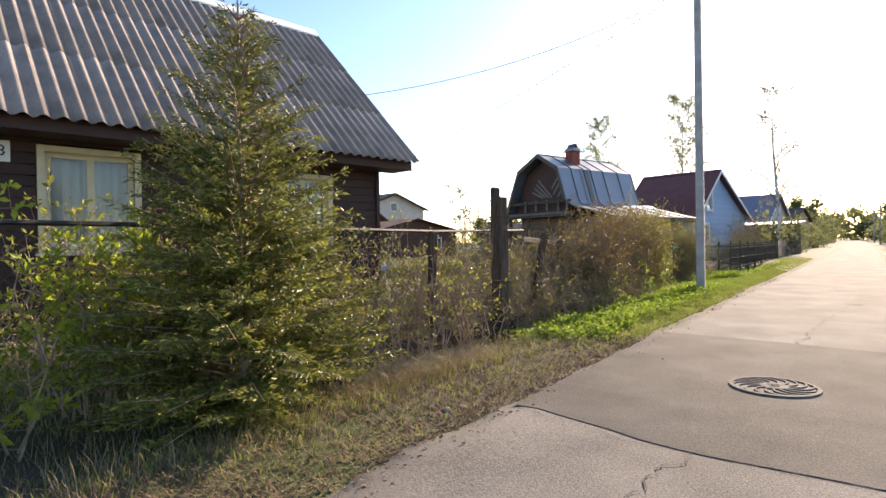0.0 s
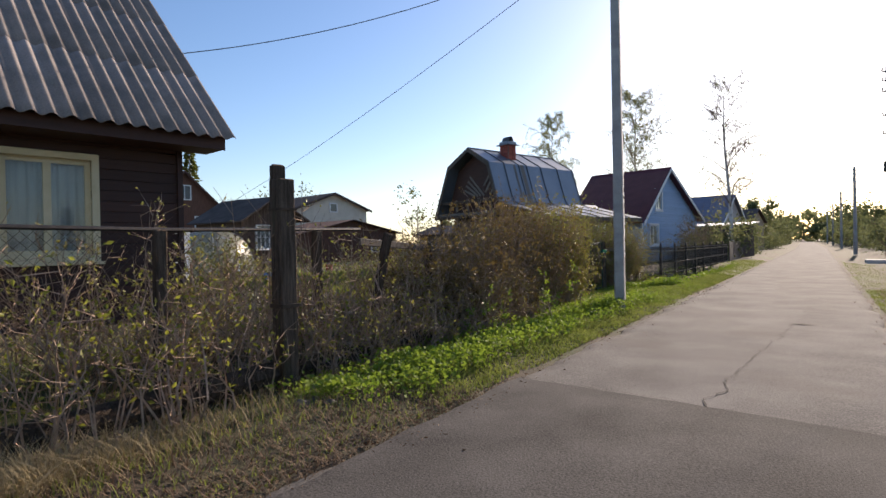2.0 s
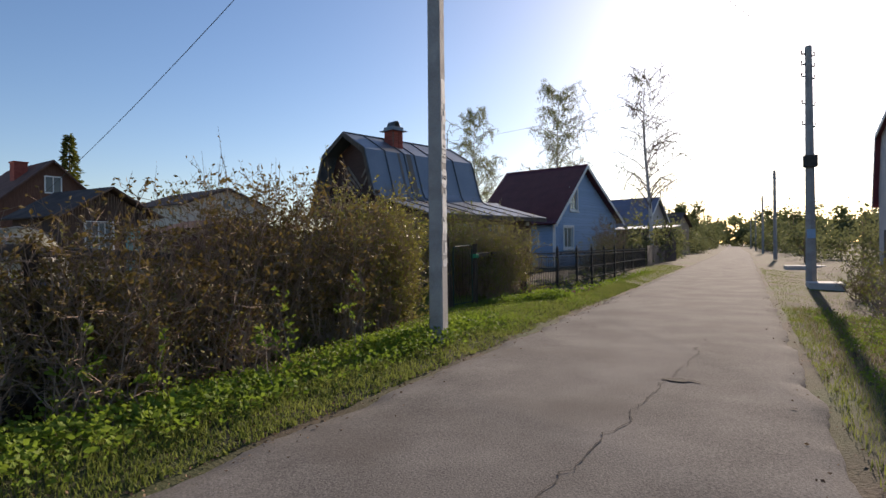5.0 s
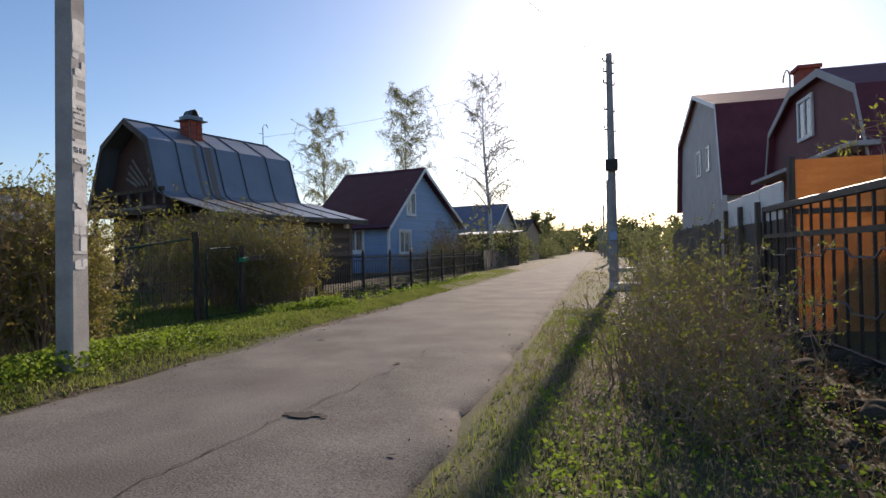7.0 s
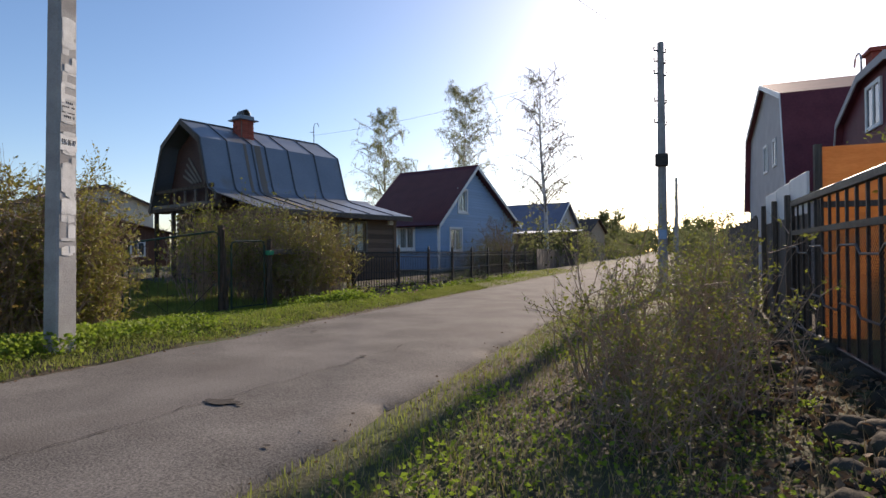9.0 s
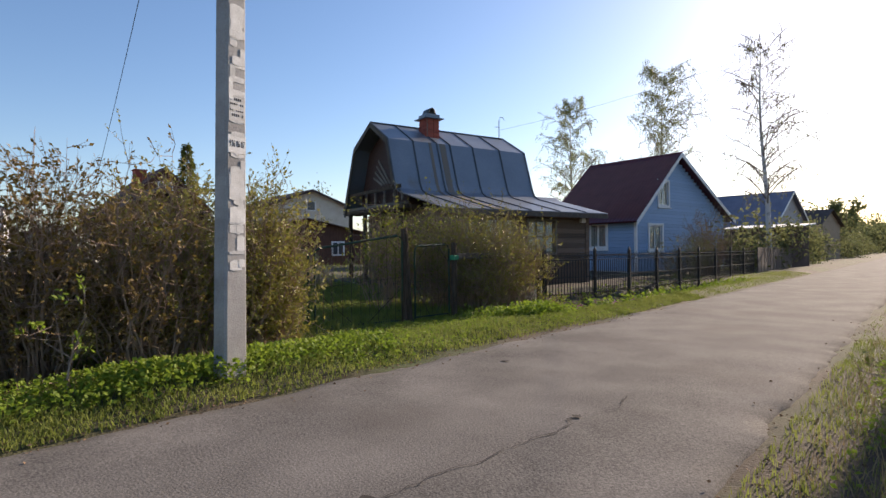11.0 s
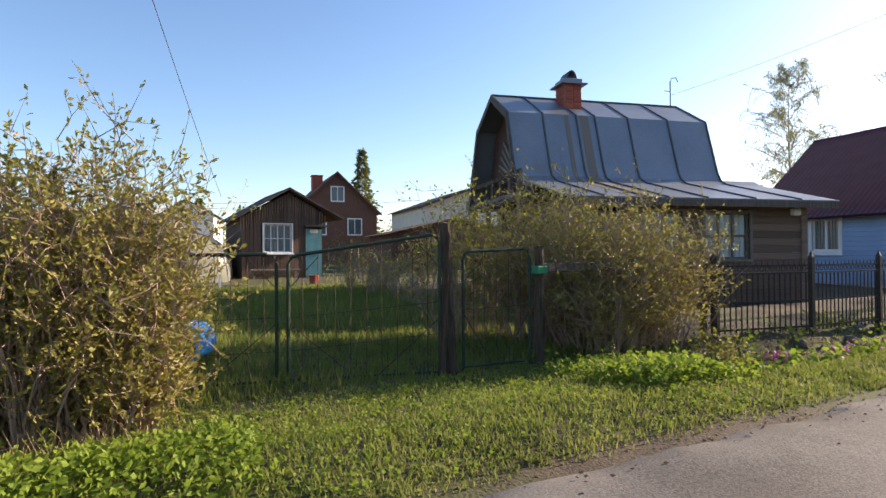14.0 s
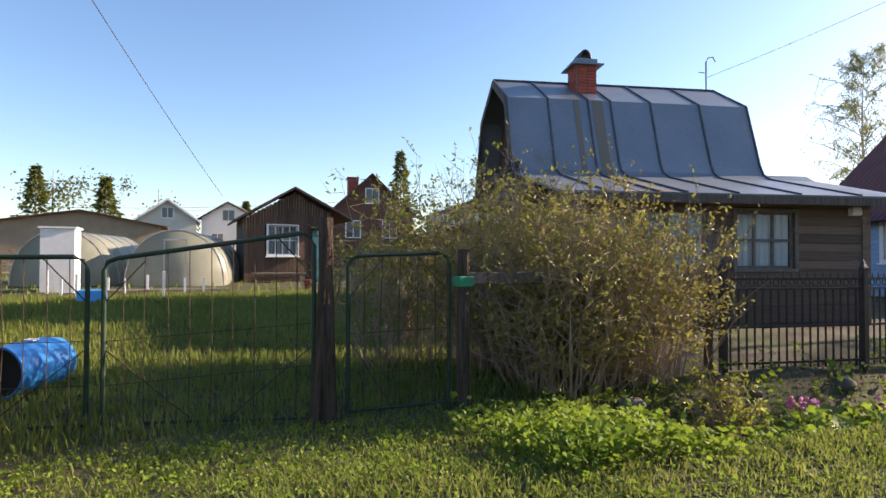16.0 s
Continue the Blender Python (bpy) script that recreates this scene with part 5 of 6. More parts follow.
# ---- garden things ----
def barrel():
    th = thing("barrel", "blue plastic barrel lying open on the lawn", "barrel", pose(-6.0, 15.38, 0.2, 0, 90, 154) @ Matrix.Diagonal((0.93, 0.93, 0.93, 1)))
    v, f, n = [], [], 28
    prof = [(0.0, 0.86), (0.2, 0.86), (0.26, 0.83), (0.27, 0.7), (0.285, 0.66), (0.27, 0.62), (0.27, 0.3), (0.285, 0.26), (0.27, 0.22), (0.27, 0.02), (0.28, 0.0), (0.255, 0.0), (0.25, 0.05), (0.25, 0.75), (0.0, 0.78)]
    for r, z in prof:
        v += [(r * math.cos(6.2832 * i / n), r * math.sin(6.2832 * i / n), z) for i in range(n)]
    for q in range(len(prof) - 1):
        for i in range(n):
            f.append((q * n + i, q * n + (i + 1) % n, (q + 1) * n + (i + 1) % n, (q + 1) * n + i))
    part(th, "shell", mesh("shell", v, f, BARREL_BLUE, True))
    # closed near-black cylinder standing in for the shade inside the barrel
    part(th, "rust_lining", Geo().tube([(0, 0, 0.06), (0, 0, 0.74)], 0.247, 24).make("lining", DARK))
    part(th, "label_patch", Geo().box((-0.29, -0.06, 0.4), (-0.272, 0.06, 0.5)).make("label_patch", WHITE))


barrel()


def greenhouse(x, y, w, l, h, rz, label):
    th = thing("greenhouse", label, "greenhouse", pose(x, y, 0.2, 0, 0, rz), group="greenhouses")
    n = 14
    arc = [(-w / 2 * math.cos(math.pi * i / n), h * math.sin(math.pi * i / n) ** 0.8) for i in range(n + 1)]
    v = [(0, a, b) for a, b in arc] + [(-l, a, b) for a, b in arc]
    f = [(i, i + 1, i + n + 2, i + n + 1) for i in range(n)] + [tuple(reversed(range(n + 1))), tuple(range(n + 1, 2 * n + 2))]
    part(th, "film", mesh("film", v, f, POLY, True))
    g = Geo()
    for k in range(6):
        g.tube([(-l * k / 5, a * 1.006, b * 1.006) for a, b in arc], 0.02, 4)
    g.box((0.0, -0.35, 0.0), (0.03, -0.31, h * 0.85)).box((0.0, 0.31, 0.0), (0.03, 0.35, h * 0.85)).box((0.0, -0.35, h * 0.83), (0.03, 0.35, h * 0.86))
    part(th, "hoop", g.make("hoop", SLAB))


greenhouse(-19.5, 16.7, 3.0, 5, 2.0, -12, "arched greenhouse with milky polycarbonate skin")
greenhouse(-20.5, 13.4, 2.8, 5, 1.95, -12, "arched greenhouse with milky polycarbonate skin")
greenhouse(-13.5, 8.6, 3.0, 6, 2.0, -10, "arched greenhouse with milky polycarbonate skin")
solo("white_cabin", Geo().box((-1, -0.4, 0), (0, 0.4, 1.9), bevel=0.02).box((-1.05, -0.45, 1.9), (0.05, 0.45, 1.95)).make("white_cabin", WHITE), "small white garden toilet cabin", "cabin", pose(-17.8, 13.8, 0.2))
random.seed(21)
for k in range(9):
    x, y = -16.5 + random.uniform(-1.5, 1.5), 13.6 + k * 0.48
    solo("garden_stake", Geo().box((0, 0, -0.3), (0.06, 0.06, 0.45 + random.uniform(0, 0.3)), bevel=0.008).make("garden_stake", WHITE), "pale wooden stake beside the greenhouse", "stake", pose(x, y, 0.3, 0, random.uniform(-4, 4), 0), group="garden stakes")
solo("garden_bed_frame", Geo().box((-17.2, 15.0, 0.05), (-16.9, 18.2, 0.42), bevel=0.02).box((-16.9, 15.0, 0.05), (-14.9, 15.1, 0.35)).make("bed_frame", BEAM_WOOD), "grey wooden frame of a vegetable bed", "garden bed")
solo("blue_crate", Geo().box((0, 0, 0), (0.4, 0.55, 0.3), bevel=0.02).make("blue_crate", BARREL_BLUE), "blue plastic crate on the lawn", "crate", pose(-14.5, 14.8, 0.27))
solo("red_bucket", Geo().tube([(0, 0, 0), (0, 0, 0.3)], [0.13, 0.17], 14).make("red_bucket", BRICK_RED), "red bucket near the shed", "bucket", pose(-17.0, 20.5, 0.33))


def dead_log(m):
    th = thing("dead_log", "grey dead log with bare branches on the lawn", "log", m)
    pts = [(0.22 * k, 0.05 * math.sin(k), 0.12 + 0.02 * math.cos(2 * k)) for k in range(7)]
    part(th, "trunk", Geo().tube(pts, [0.15, 0.17, 0.16, 0.15, 0.14, 0.13, 0.11], 10).make("log_trunk", BEAM_WOOD, True))
    g, local = Geo(), random.Random(8)
    for k in range(22):
        x, d = local.uniform(0, 1.3), Vector((local.uniform(-0.6, 0.6), local.uniform(-0.8, 0.8), local.uniform(0.2, 0.7)))
        p = Vector((x, 0, 0.2))
        g.tube([p, p + d * 0.3, p + d * 0.55 + Vector((0.05, 0.04, -0.04))], [0.014, 0.009, 0.003], 4, False)
    part(th, "branches", g.make("log_branches", TWIG))


dead_log(pose(-5.55, 13.95, -0.06, 0, 0, 62))


# ---- plants ----
rng = np.random.default_rng(3)


def leaf_mesh(name, P, D, size, material, wide=0.5, tilt=0.6):
    """Many small kite-shaped leaves at the points P, pointing along D."""
    n = len(P)
    P, D = np.asarray(P, float), np.asarray(D, float)
    D = D + rng.normal(0, tilt, (n, 3))
    D /= np.linalg.norm(D, axis=1)[:, None] + 1e-9
    S = np.cross(D, rng.normal(0, 1, (n, 3)))
    S /= np.linalg.norm(S, axis=1)[:, None] + 1e-9
    N = np.cross(D, S)
    s = (size * rng.uniform(0.55, 1.3, n))[:, None]
    v = np.stack([P, P + D * s * 0.5 + S * s * wide * 0.5 + N * s * 0.08, P + D * s, P + D * s * 0.5 - S * s * wide * 0.5 + N * s * 0.08], 1).reshape(-1, 3)
    me = bpy.data.meshes.new(name)
    me.from_pydata(v.tolist(), [], np.arange(4 * n).reshape(-1, 4).tolist())
    me.materials.append(material)
    return me


def shrub(label, spots, h, spread, stems, leaves, leaf_mat, size=0.05, name="shrub", twigs=5, leaf_from=0.3, top=1.0, r0=0.011, group=""):
    """Many thin stems that rise from the spots, fork into twigs and carry leaves."""
    th = thing(name, label, "shrub", pose(*spots[0][:2], height(*spots[0][:2])), group=group)
    ox, oy, oz = spots[0][0], spots[0][1], height(*spots[0][:2])
    g = Geo()
    LP, LD = [], []
    for k in range(stems):
        sx, sy = spots[k % len(spots)][:2]
        a, q = rng.uniform(0, 6.283), rng.uniform(0, 1) ** 0.6
        bx, by = sx + 0.3 * spread * q * math.cos(a), sy + 0.3 * spread * q * math.sin(a)
        base = Vector((bx - ox, by - oy, height(bx, by) - oz - 0.05))
        hh = h * rng.uniform(0.5, 1.03) * (1 - 0.28 * q * q)
        out = Vector((math.cos(a), math.sin(a), 0)) * spread * q * rng.uniform(0.4, 0.75)
        pts = []
        w = Vector(rng.normal(0, 0.09, 3))
        for i in range(5):
            t = i / 4
            pts.append(base + out * t ** 1.5 + Vector((0, 0, hh * t)) + w * math.sin(t * 5) + Vector((*rng.normal(0, 0.045, 2), 0)) * min(1, i))
        g.tube(pts, [r0, r0 * 0.8, r0 * 0.6, r0 * 0.4, r0 * 0.15], 3, False)
        for j in range(twigs):
            t = rng.uniform(min(leaf_from, 0.2), 1.0) * 3.999
            i = int(t)
            p = pts[i].lerp(pts[i + 1], t - i)
            d = Vector((rng.normal(0, 1), rng.normal(0, 1), rng.uniform(-0.2, 1.3))).normalized()
            ln = h * rng.uniform(0.08, 0.22)
            bend = p + d * ln * 0.55 + Vector(rng.normal(0, 0.03, 3))
            end = p + d * ln + Vector((0, 0, ln * 0.25))
            g.tube([p, bend, end], [r0 * 0.45, r0 * 0.3, r0 * 0.12], 3, False)
            fork = bend + (d + Vector(rng.normal(0, 0.6, 3))).normalized() * ln * 0.5
            g.tube([bend, fork], [r0 * 0.28, r0 * 0.1], 3, False)
            m = leaves / (stems * twigs) * (1.25 if t / 4 > leaf_from else 0.35)
            m = int(m) + (1 if rng.uniform() < m - int(m) else 0)
            for u in range(m):
                f = rng.uniform(0.15, 1.05)
                LP.append(tuple(p.lerp(end, f) if u % 2 else bend.lerp(fork, f)))
                LD.append(tuple(d + Vector(rng.normal(0, 0.5, 3))))
    part(th, "stems", g.make("stems", TWIG))
    part(th, "leaves", leaf_mesh("leaves", LP, LD, size, leaf_mat))
    return th


def row(x0, y0, x1, y1, n, jit=0.25):
    return [(x0 + (x1 - x0) * (i + 0.5) / n + rng.uniform(-jit, jit), y0 + (y1 - y0) * (i + 0.5) / n + rng.uniform(-jit, jit)) for i in range(n)]


# hedge between the old fence and the pole
shrub("dense hedge shrub with reddish brown spring leaves", row(-3.6, 8.8, -3.5, 11.0, 5), 1.95, 1.0, 240, 11000, LEAF_RED, 0.055, "hedge_shrub", 7, 0.15)
shrub("tall hedge shrub with young yellow-green leaves", row(-3.8, 11.2, -3.7, 13.2, 4), 2.6, 1.0, 240, 13000, LEAF_RED, 0.055, "hedge_shrub", 7, 0.15)
shrub("tall hedge shrub with young yellow-green leaves", row(-3.7, 13.5, -3.85, 14.9, 4), 2.6, 0.9, 220, 19000, LEAF_OLIVE, 0.052, "hedge_shrub", 7, 0.2)
shrub("rounded hedge end with young yellow-green leaves", row(-3.7, 14.6, -3.85, 15.2, 3), 2.25, 0.75, 150, 13000, LEAF_OLIVE, 0.052, "hedge_shrub", 7, 0.15)
shrub("bare thorny brush before the brown house", row(-4.9, 2.4, -4.9, 6.6, 8), 1.75, 0.7, 85, 1200, LEAF_OLIVE, 0.045, "brush", 6, 0.2)
shrub("bare brown stalks beside the log", row(-3.3, 2.6, -3.5, 5.6, 6), 1.2, 0.5, 26, 240, LEAF, 0.05, "brush", 5, 0.2, r0=0.008)
shrub("shrub with yellow-green leaves by the gate", row(-4.6, 13.0, -4.9, 13.9, 3), 2.2, 0.7, 90, 5000, LEAF, 0.05, "hedge_shrub", 7, 0.2)
shrub("bare twiggy brush behind the old fence", row(-4.6, 4.6, -4.5, 9.0, 8), 1.45, 0.8, 170, 4500, LEAF_OLIVE, 0.05, "brush", 6, 0.15)
shrub("bare twiggy brush behind the hedge", row(-5.4, 9.0, -5.4, 13.0, 6), 1.5, 1.0, 110, 3000, LEAF_OLIVE, 0.05, "brush", 6, 0.15)
shrub("slender saplings with few new leaves", row(-3.2, 3.4, -3.4, 5.6, 5), 1.6, 0.6, 26, 420, LEAF, 0.055, "sapling", 6, 0.4, r0=0.012)
shrub("slender saplings with few new leaves", row(-3.5, 6.3, -3.5, 8.2, 4), 1.5, 0.5, 22, 500, LEAF, 0.05, "sapling", 6, 0.35)
shrub("young shrub with bright green leaves by the house", row(-4.5, 0.2, -4.6, 3.4, 6), 2.05, 0.8, 70, 6500, LEAF, 0.06, "shrub", 7, 0.25)
shrub("young shrub with bright green leaves by the house", row(-5.6, 0.2, -5.6, 3.0, 4), 1.5, 0.7, 40, 2000, LEAF, 0.05, "shrub", 7, 0.25)
shrub("young shrub with bright green leaves by the house", row(-4.0, -0.4, -4.3, 0.9, 4), 1.95, 0.6, 30, 3200, LEAF_FRESH, 0.075, "shrub", 8, 0.35, r0=0.013)
shrub("slender saplings with few new leaves", row(-3.1, 2.4, -3.2, 5.4, 7), 1.75, 0.4, 20, 260, LEAF, 0.05, "sapling", 7, 0.4, r0=0.012)
shrub("tall leafy shrub inside the garden gate", row(-5.8, 19.3, -6.2, 20.3, 3), 2.75, 1.0, 70, 3800, LEAF, 0.065, "shrub", 8, 0.4)
shrub("bare saplings rising beside the old post", row(-3.7, 5.2, -3.6, 7.6, 6), 2.35, 0.5, 26, 240, LEAF, 0.05, "sapling", 8, 0.35, r0=0.013)
# shrubs along the metal-roofed house
shrub("broad twiggy shrub with small olive leaves", row(-4.3, 20.2, -4.3, 22.0, 4), 2.3, 1.5, 290, 22000, LEAF_OLIVE, 0.05, "shrub", 8, 0.25)
shrub("broad twiggy shrub with small olive leaves", row(-5.3, 20.0, -5.2, 21.4, 3), 2.75, 1.3, 170, 8000, LEAF, 0.055, "shrub", 8, 0.3)
shrub("low weedy shrub in the ditch", row(-3.1, 21.3, -3.1, 22.0, 2), 0.75, 0.5, 60, 1400, LEAF, 0.05, "shrub", 5, 0.1)
shrub("twiggy bush behind the iron fence", row(-4.2, 33.5, -4.2, 37.5, 4), 1.9, 1.0, 90, 3500, LEAF_OLIVE, 0.06, "shrub", 7, 0.25)
shrub("bare fruit tree beside the blue house", row(-4.6, 37.8, -4.4, 39.2, 2), 3.2, 1.4, 60, 900, LEAF_OLIVE, 0.06, "fruit_tree", 9, 0.3, r0=0.022)
shrub("thicket of bare brown suckers before the hedge", row(-3.2, 6.4, -3.1, 11.5, 10), 1.15, 0.55, 210, 2200, LEAF_OLIVE, 0.045, "thicket", 5, 0.25)
shrub("bright green suckers beside the verge", row(-2.7, 8.6, -2.6, 12.4, 5), 0.95, 0.2, 14, 650, WEED, 0.06, "sucker", 4, 0.3)
# right side
shrub("wild shrub with fresh green leaves beside the lane", row(3.5, 13.2, 3.7, 16.4, 8), 1.45, 0.6, 85, 3200, LEAF_WILD, 0.036, "shrub", 6, 0.5, r0=0.009)
shrub("wild shrub with fresh green leaves beside the lane", row(4.4, 13.4, 4.7, 18.0, 8), 1.6, 0.65, 95, 3800, LEAF_WILD, 0.036, "shrub", 6, 0.5, r0=0.009)
shrub("low tangle of bare suckers on the shoulder", row(3.7, 12.6, 4.4, 15.5, 8), 0.75, 0.6, 130, 1700, LEAF_WILD, 0.04, "thicket", 5, 0.2, r0=0.006)
shrub("wild shrub with fresh green leaves beside the lane", row(4.5, 18.5, 4.8, 26.0, 8), 1.55, 0.9, 130, 4600, LEAF_WILD, 0.05, "shrub", 7, 0.2)
shrub("tall shrub with reddish young leaves behind the gate", row(7.3, 17.4, 7.6, 18.8, 2), 3.9, 1.2, 22, 1500, LEAF, 0.07, "shrub", 9, 0.35, r0=0.018)
shrub("tall shrub with reddish young leaves behind the gate", row(7.2, 13.2, 7.5, 15.2, 3), 3.7, 1.3, 34, 2600, LEAF_OLIVE, 0.07, "shrub", 9, 0.35, r0=0.018)
shrub("garden bush in front of the shed", row(-13.5, 20.5, -14.5, 23.5, 4), 1.5, 0.9, 70, 1800, LEAF_OLIVE, 0.06, "shrub", 6, 0.2)
shrub("row of raspberry canes in the garden", row(-9.5, 20.3, -14.0, 21.2, 6), 1.2, 0.5, 70, 900, LEAF_OLIVE, 0.05, "raspberry_canes", 4, 0.2)


def fir(x, y, h, r):
    """A young spruce: whorls of drooping boughs with side sprays of needles."""
    th = thing("fir_tree", "young bushy spruce with yellow-green tips", "tree", pose(x, y, height(x, y) - 0.05))
    g = Geo().tube([(0, 0, 0), (0.02, 0, h * 0.5), (0, 0, h)], [0.06, 0.035, 0.006], 7)
    NP, ND, TP, TD = [], [], [], []
    z = 0.12
    while z < h - 0.08:
        t = z / h
        reach = r * (1 - t) ** 0.85 * (0.82 + 0.18 * min(1, t * 6)) + 0.05
        nb = int(7 + 9 * (1 - t))
        for k in range(nb):
            a = rng.uniform(0, 6.283)
            ln = reach * rng.uniform(0.72, 1.12)
            d = Vector((math.cos(a), math.sin(a), 0))
            side = Vector((-d.y, d.x, 0))
            rise = rng.uniform(0.05, 0.5) + 0.6 * t
            p = [Vector((0, 0, z)) + d * ln * s + Vector((0, 0, ln * (rise * s - 0.35 * s * s + 0.18 * s ** 3))) for s in (0, 0.35, 0.7, 1)]
            g.tube(p, [0.012, 0.009, 0.006, 0.002], 3, False)
            ns = max(3, int(ln / 0.055))
            for j in range(ns):
                s = 0.18 + 0.82 * (j + rng.uniform(0, 1)) / ns
                q = s * 2.999
                i = int(q)
                b = p[i].lerp(p[i + 1], q - i)
                for sg in (-1, 1):
                    dd = (d * 0.75 + side * sg * rng.uniform(0.5, 1.0) + Vector((0, 0, rng.uniform(-0.25, 0.3)))).normalized()
                    l2 = (0.06 + 0.2 * ln * (1.05 - s)) * rng.uniform(0.7, 1.25)
                    m = max(2, int(l2 / 0.022))
                    for u in range(m):
                        f = (u + 0.5) / m
                        pt = b + dd * l2 * f
                        (TP if f > 0.72 and s > 0.45 else NP).append(tuple(pt))
                        (TD if f > 0.72 and s > 0.45 else ND).append(tuple(dd))
        z += 0.085 + 0.03 * t
    part(th, "boughs", g.make("boughs", TWIG))

    def needles(name, P, D, m):
        if len(P) > 75000:
            keep = rng.permutation(len(P))[:75000]
            P, D = [P[i] for i in keep], [D[i] for i in keep]
        part(th, name, leaf_mesh(name, P, D, 0.055, m, 0.28, 0.45))
    needles("needles", NP, ND, NEEDLE)
    needles("shoot_tips", TP, TD, NEEDLE_TIP)


fir(-3.25, 1.3, 3.65, 1.4)


def birch(x, y, h, crown_r, leaves, label, first=0.25):
    th = thing("birch_tree", label, "tree", pose(x, y, 0.0), group="birches")
    g, tw = Geo(), Geo()
    lean = rng.normal(0, 0.02, 2)
    trunk = [Vector((lean[0] * h * t + 0.1 * math.sin(t * 7), lean[1] * h * t, h * t)) for t in (0, 0.15, 0.3, 0.45, 0.6, 0.75, 0.9, 1.0)]
    g.tube(trunk, [0.17, 0.14, 0.12, 0.1, 0.075, 0.05, 0.025, 0.01], 7)
    LP, LD = [], []
    nb = 46
    for k in range(nb):
        t = first + (0.97 - first) * (k + rng.uniform(0, 1)) / nb
        q = t * 7
        i = min(6, int(t * 6.99))
        b = trunk[i].lerp(trunk[i + 1], min(1, max(0, q - i)))
        a = rng.uniform(0, 6.283)
        ln = crown_r * (1.15 - 0.85 * abs((t - first) / (1 - first) - 0.25)) * rng.uniform(0.6, 1.1)
        d = Vector((math.cos(a), math.sin(a), 0))
        pts = [b + d * ln * s + Vector((0, 0, ln * (0.95 * s - 0.35 * s * s))) for s in (0, 0.33, 0.66, 1)]
        tw.tube(pts, [0.055 * (1.1 - t), 0.04 * (1.1 - t), 0.025, 0.012], 4, False)
        for j in range(11):
            s = rng.uniform(0.25, 1) * 2.999
            i2 = int(s)
            p = pts[i2].lerp(pts[i2 + 1], s - i2)
            dd = Vector(rng.normal(0, 1, 3)).normalized() * ln * rng.uniform(0.15, 0.4)
            e = p + dd + Vector((0, 0, -0.1))
            e2 = e + dd * 0.3 + Vector((0, 0, -rng.uniform(0.1, 0.5)))
            tw.tube([p, e, e2], [0.017, 0.012, 0.007], 3, False)
            for u in range(leaves):
                f = rng.uniform(0.2, 1)
                LP.append(tuple(p.lerp(e, f) if u % 2 else e.lerp(e2, f)))
                LD.append((0, 0, -1))
    part(th, "trunk", g.make("trunk", BIRCH_BARK, True))
    part(th, "twigs", tw.make("twigs", BIRCH_TWIG))
    if LP:
        P = np.array(LP) + rng.normal(0, 0.09, (len(LP), 3))
        part(th, "leaves", leaf_mesh("leaves", P, LD, 0.085, BIRCH_LEAF, 0.7, 0.8))


birch(-3.0, 44.5, 12.3, 2.6, 5, "thin birch with sparse bare crown")
birch(-11.2, 52, 14.2, 2.7, 28, "birch with light green spring crown", 0.4)
birch(-19.8, 55, 14.0, 2.7, 30, "birch with light green spring crown", 0.3)
birch(-26, 72, 12, 2.6, 10, "birch with light green spring crown", 0.3)


def crowns(name, label, spots, size, per, category="trees"):
    """Far woods and bushes: trunks and loose clouds of leaves, in one piece."""
    g = Geo()
    LP, LD = [], []
    for x, y, h, r in spots:
        g.tube([(x, y, -0.1), (x, y, h * 0.8)], [0.05 + 0.012 * h, 0.02], 5)
        n = int(per * r * h)
        lobes = [(rng.normal(0, 0.45 * r), rng.normal(0, 0.45 * r), h * rng.uniform(0.12, 0.9), r * rng.uniform(0.3, 0.6)) for _ in range(9)]
        for lx, ly, lz, lr in lobes:
            g.tube([(x, y, h * 0.3), (x + lx, y + ly, lz)], [0.03, 0.01], 3, False)
            m = max(3, n // 9)
            P = rng.normal(0, 0.55, (m, 3)) * lr + np.array([x + lx, y + ly, lz])
            P[:, 2] = np.maximum(P[:, 2], 0.1)
            LP += P.tolist()
            LD += rng.normal(0, 1, (m, 3)).tolist()
    th = thing(name, label, category, kind="stuff")
    part(th, "trunks", g.make("trunks", TWIG))
    part(th, "foliage", leaf_mesh("foliage", LP, LD, size, FAR_LEAF, 0.7, 0.8))


sp = []
for k in range(30):
    y = 42 + k * 4.4
    sp.append((left_edge(y) - 2.4 - rng.uniform(0, 2.2), y, rng.uniform(1.6, 3.4), rng.uniform(1.0, 1.9)))
    sp.append((right_edge(y) + 2.9 + rng.uniform(0, 3), y + 1, rng.uniform(1.5, 3.2), rng.uniform(1.0, 1.8)))
crowns("roadside_bushes", "yellow-green bushes lining the far lane", sp, 0.2, 230, "bushes")
sp = [(left_edge(90) - 3 - rng.uniform(0, 6), 95 + k * 9, rng.uniform(5, 10), rng.uniform(2, 3.2)) for k in range(16)] + [(right_edge(90) + 4 + rng.uniform(0, 6), 105 + k * 9, rng.uniform(4, 8), rng.uniform(2, 3)) for k in range(16)]
crowns("roadside_trees", "hazy spring trees at the end of the lane", sp, 0.45, 70)
sp = [(-170 + k * 6 + rng.uniform(-2, 2), 230 + rng.uniform(0, 60), rng.uniform(8, 14), 5) for k in range(56)]
crowns("far_wood", "hazy wood on the horizon", sp, 1.4, 16, "wood")
sp = [(-rng.uniform(50, 120), -30 + k * 4.5 + rng.uniform(-2, 2), rng.uniform(4, 9), rng.uniform(2, 3.5)) for k in range(34)]
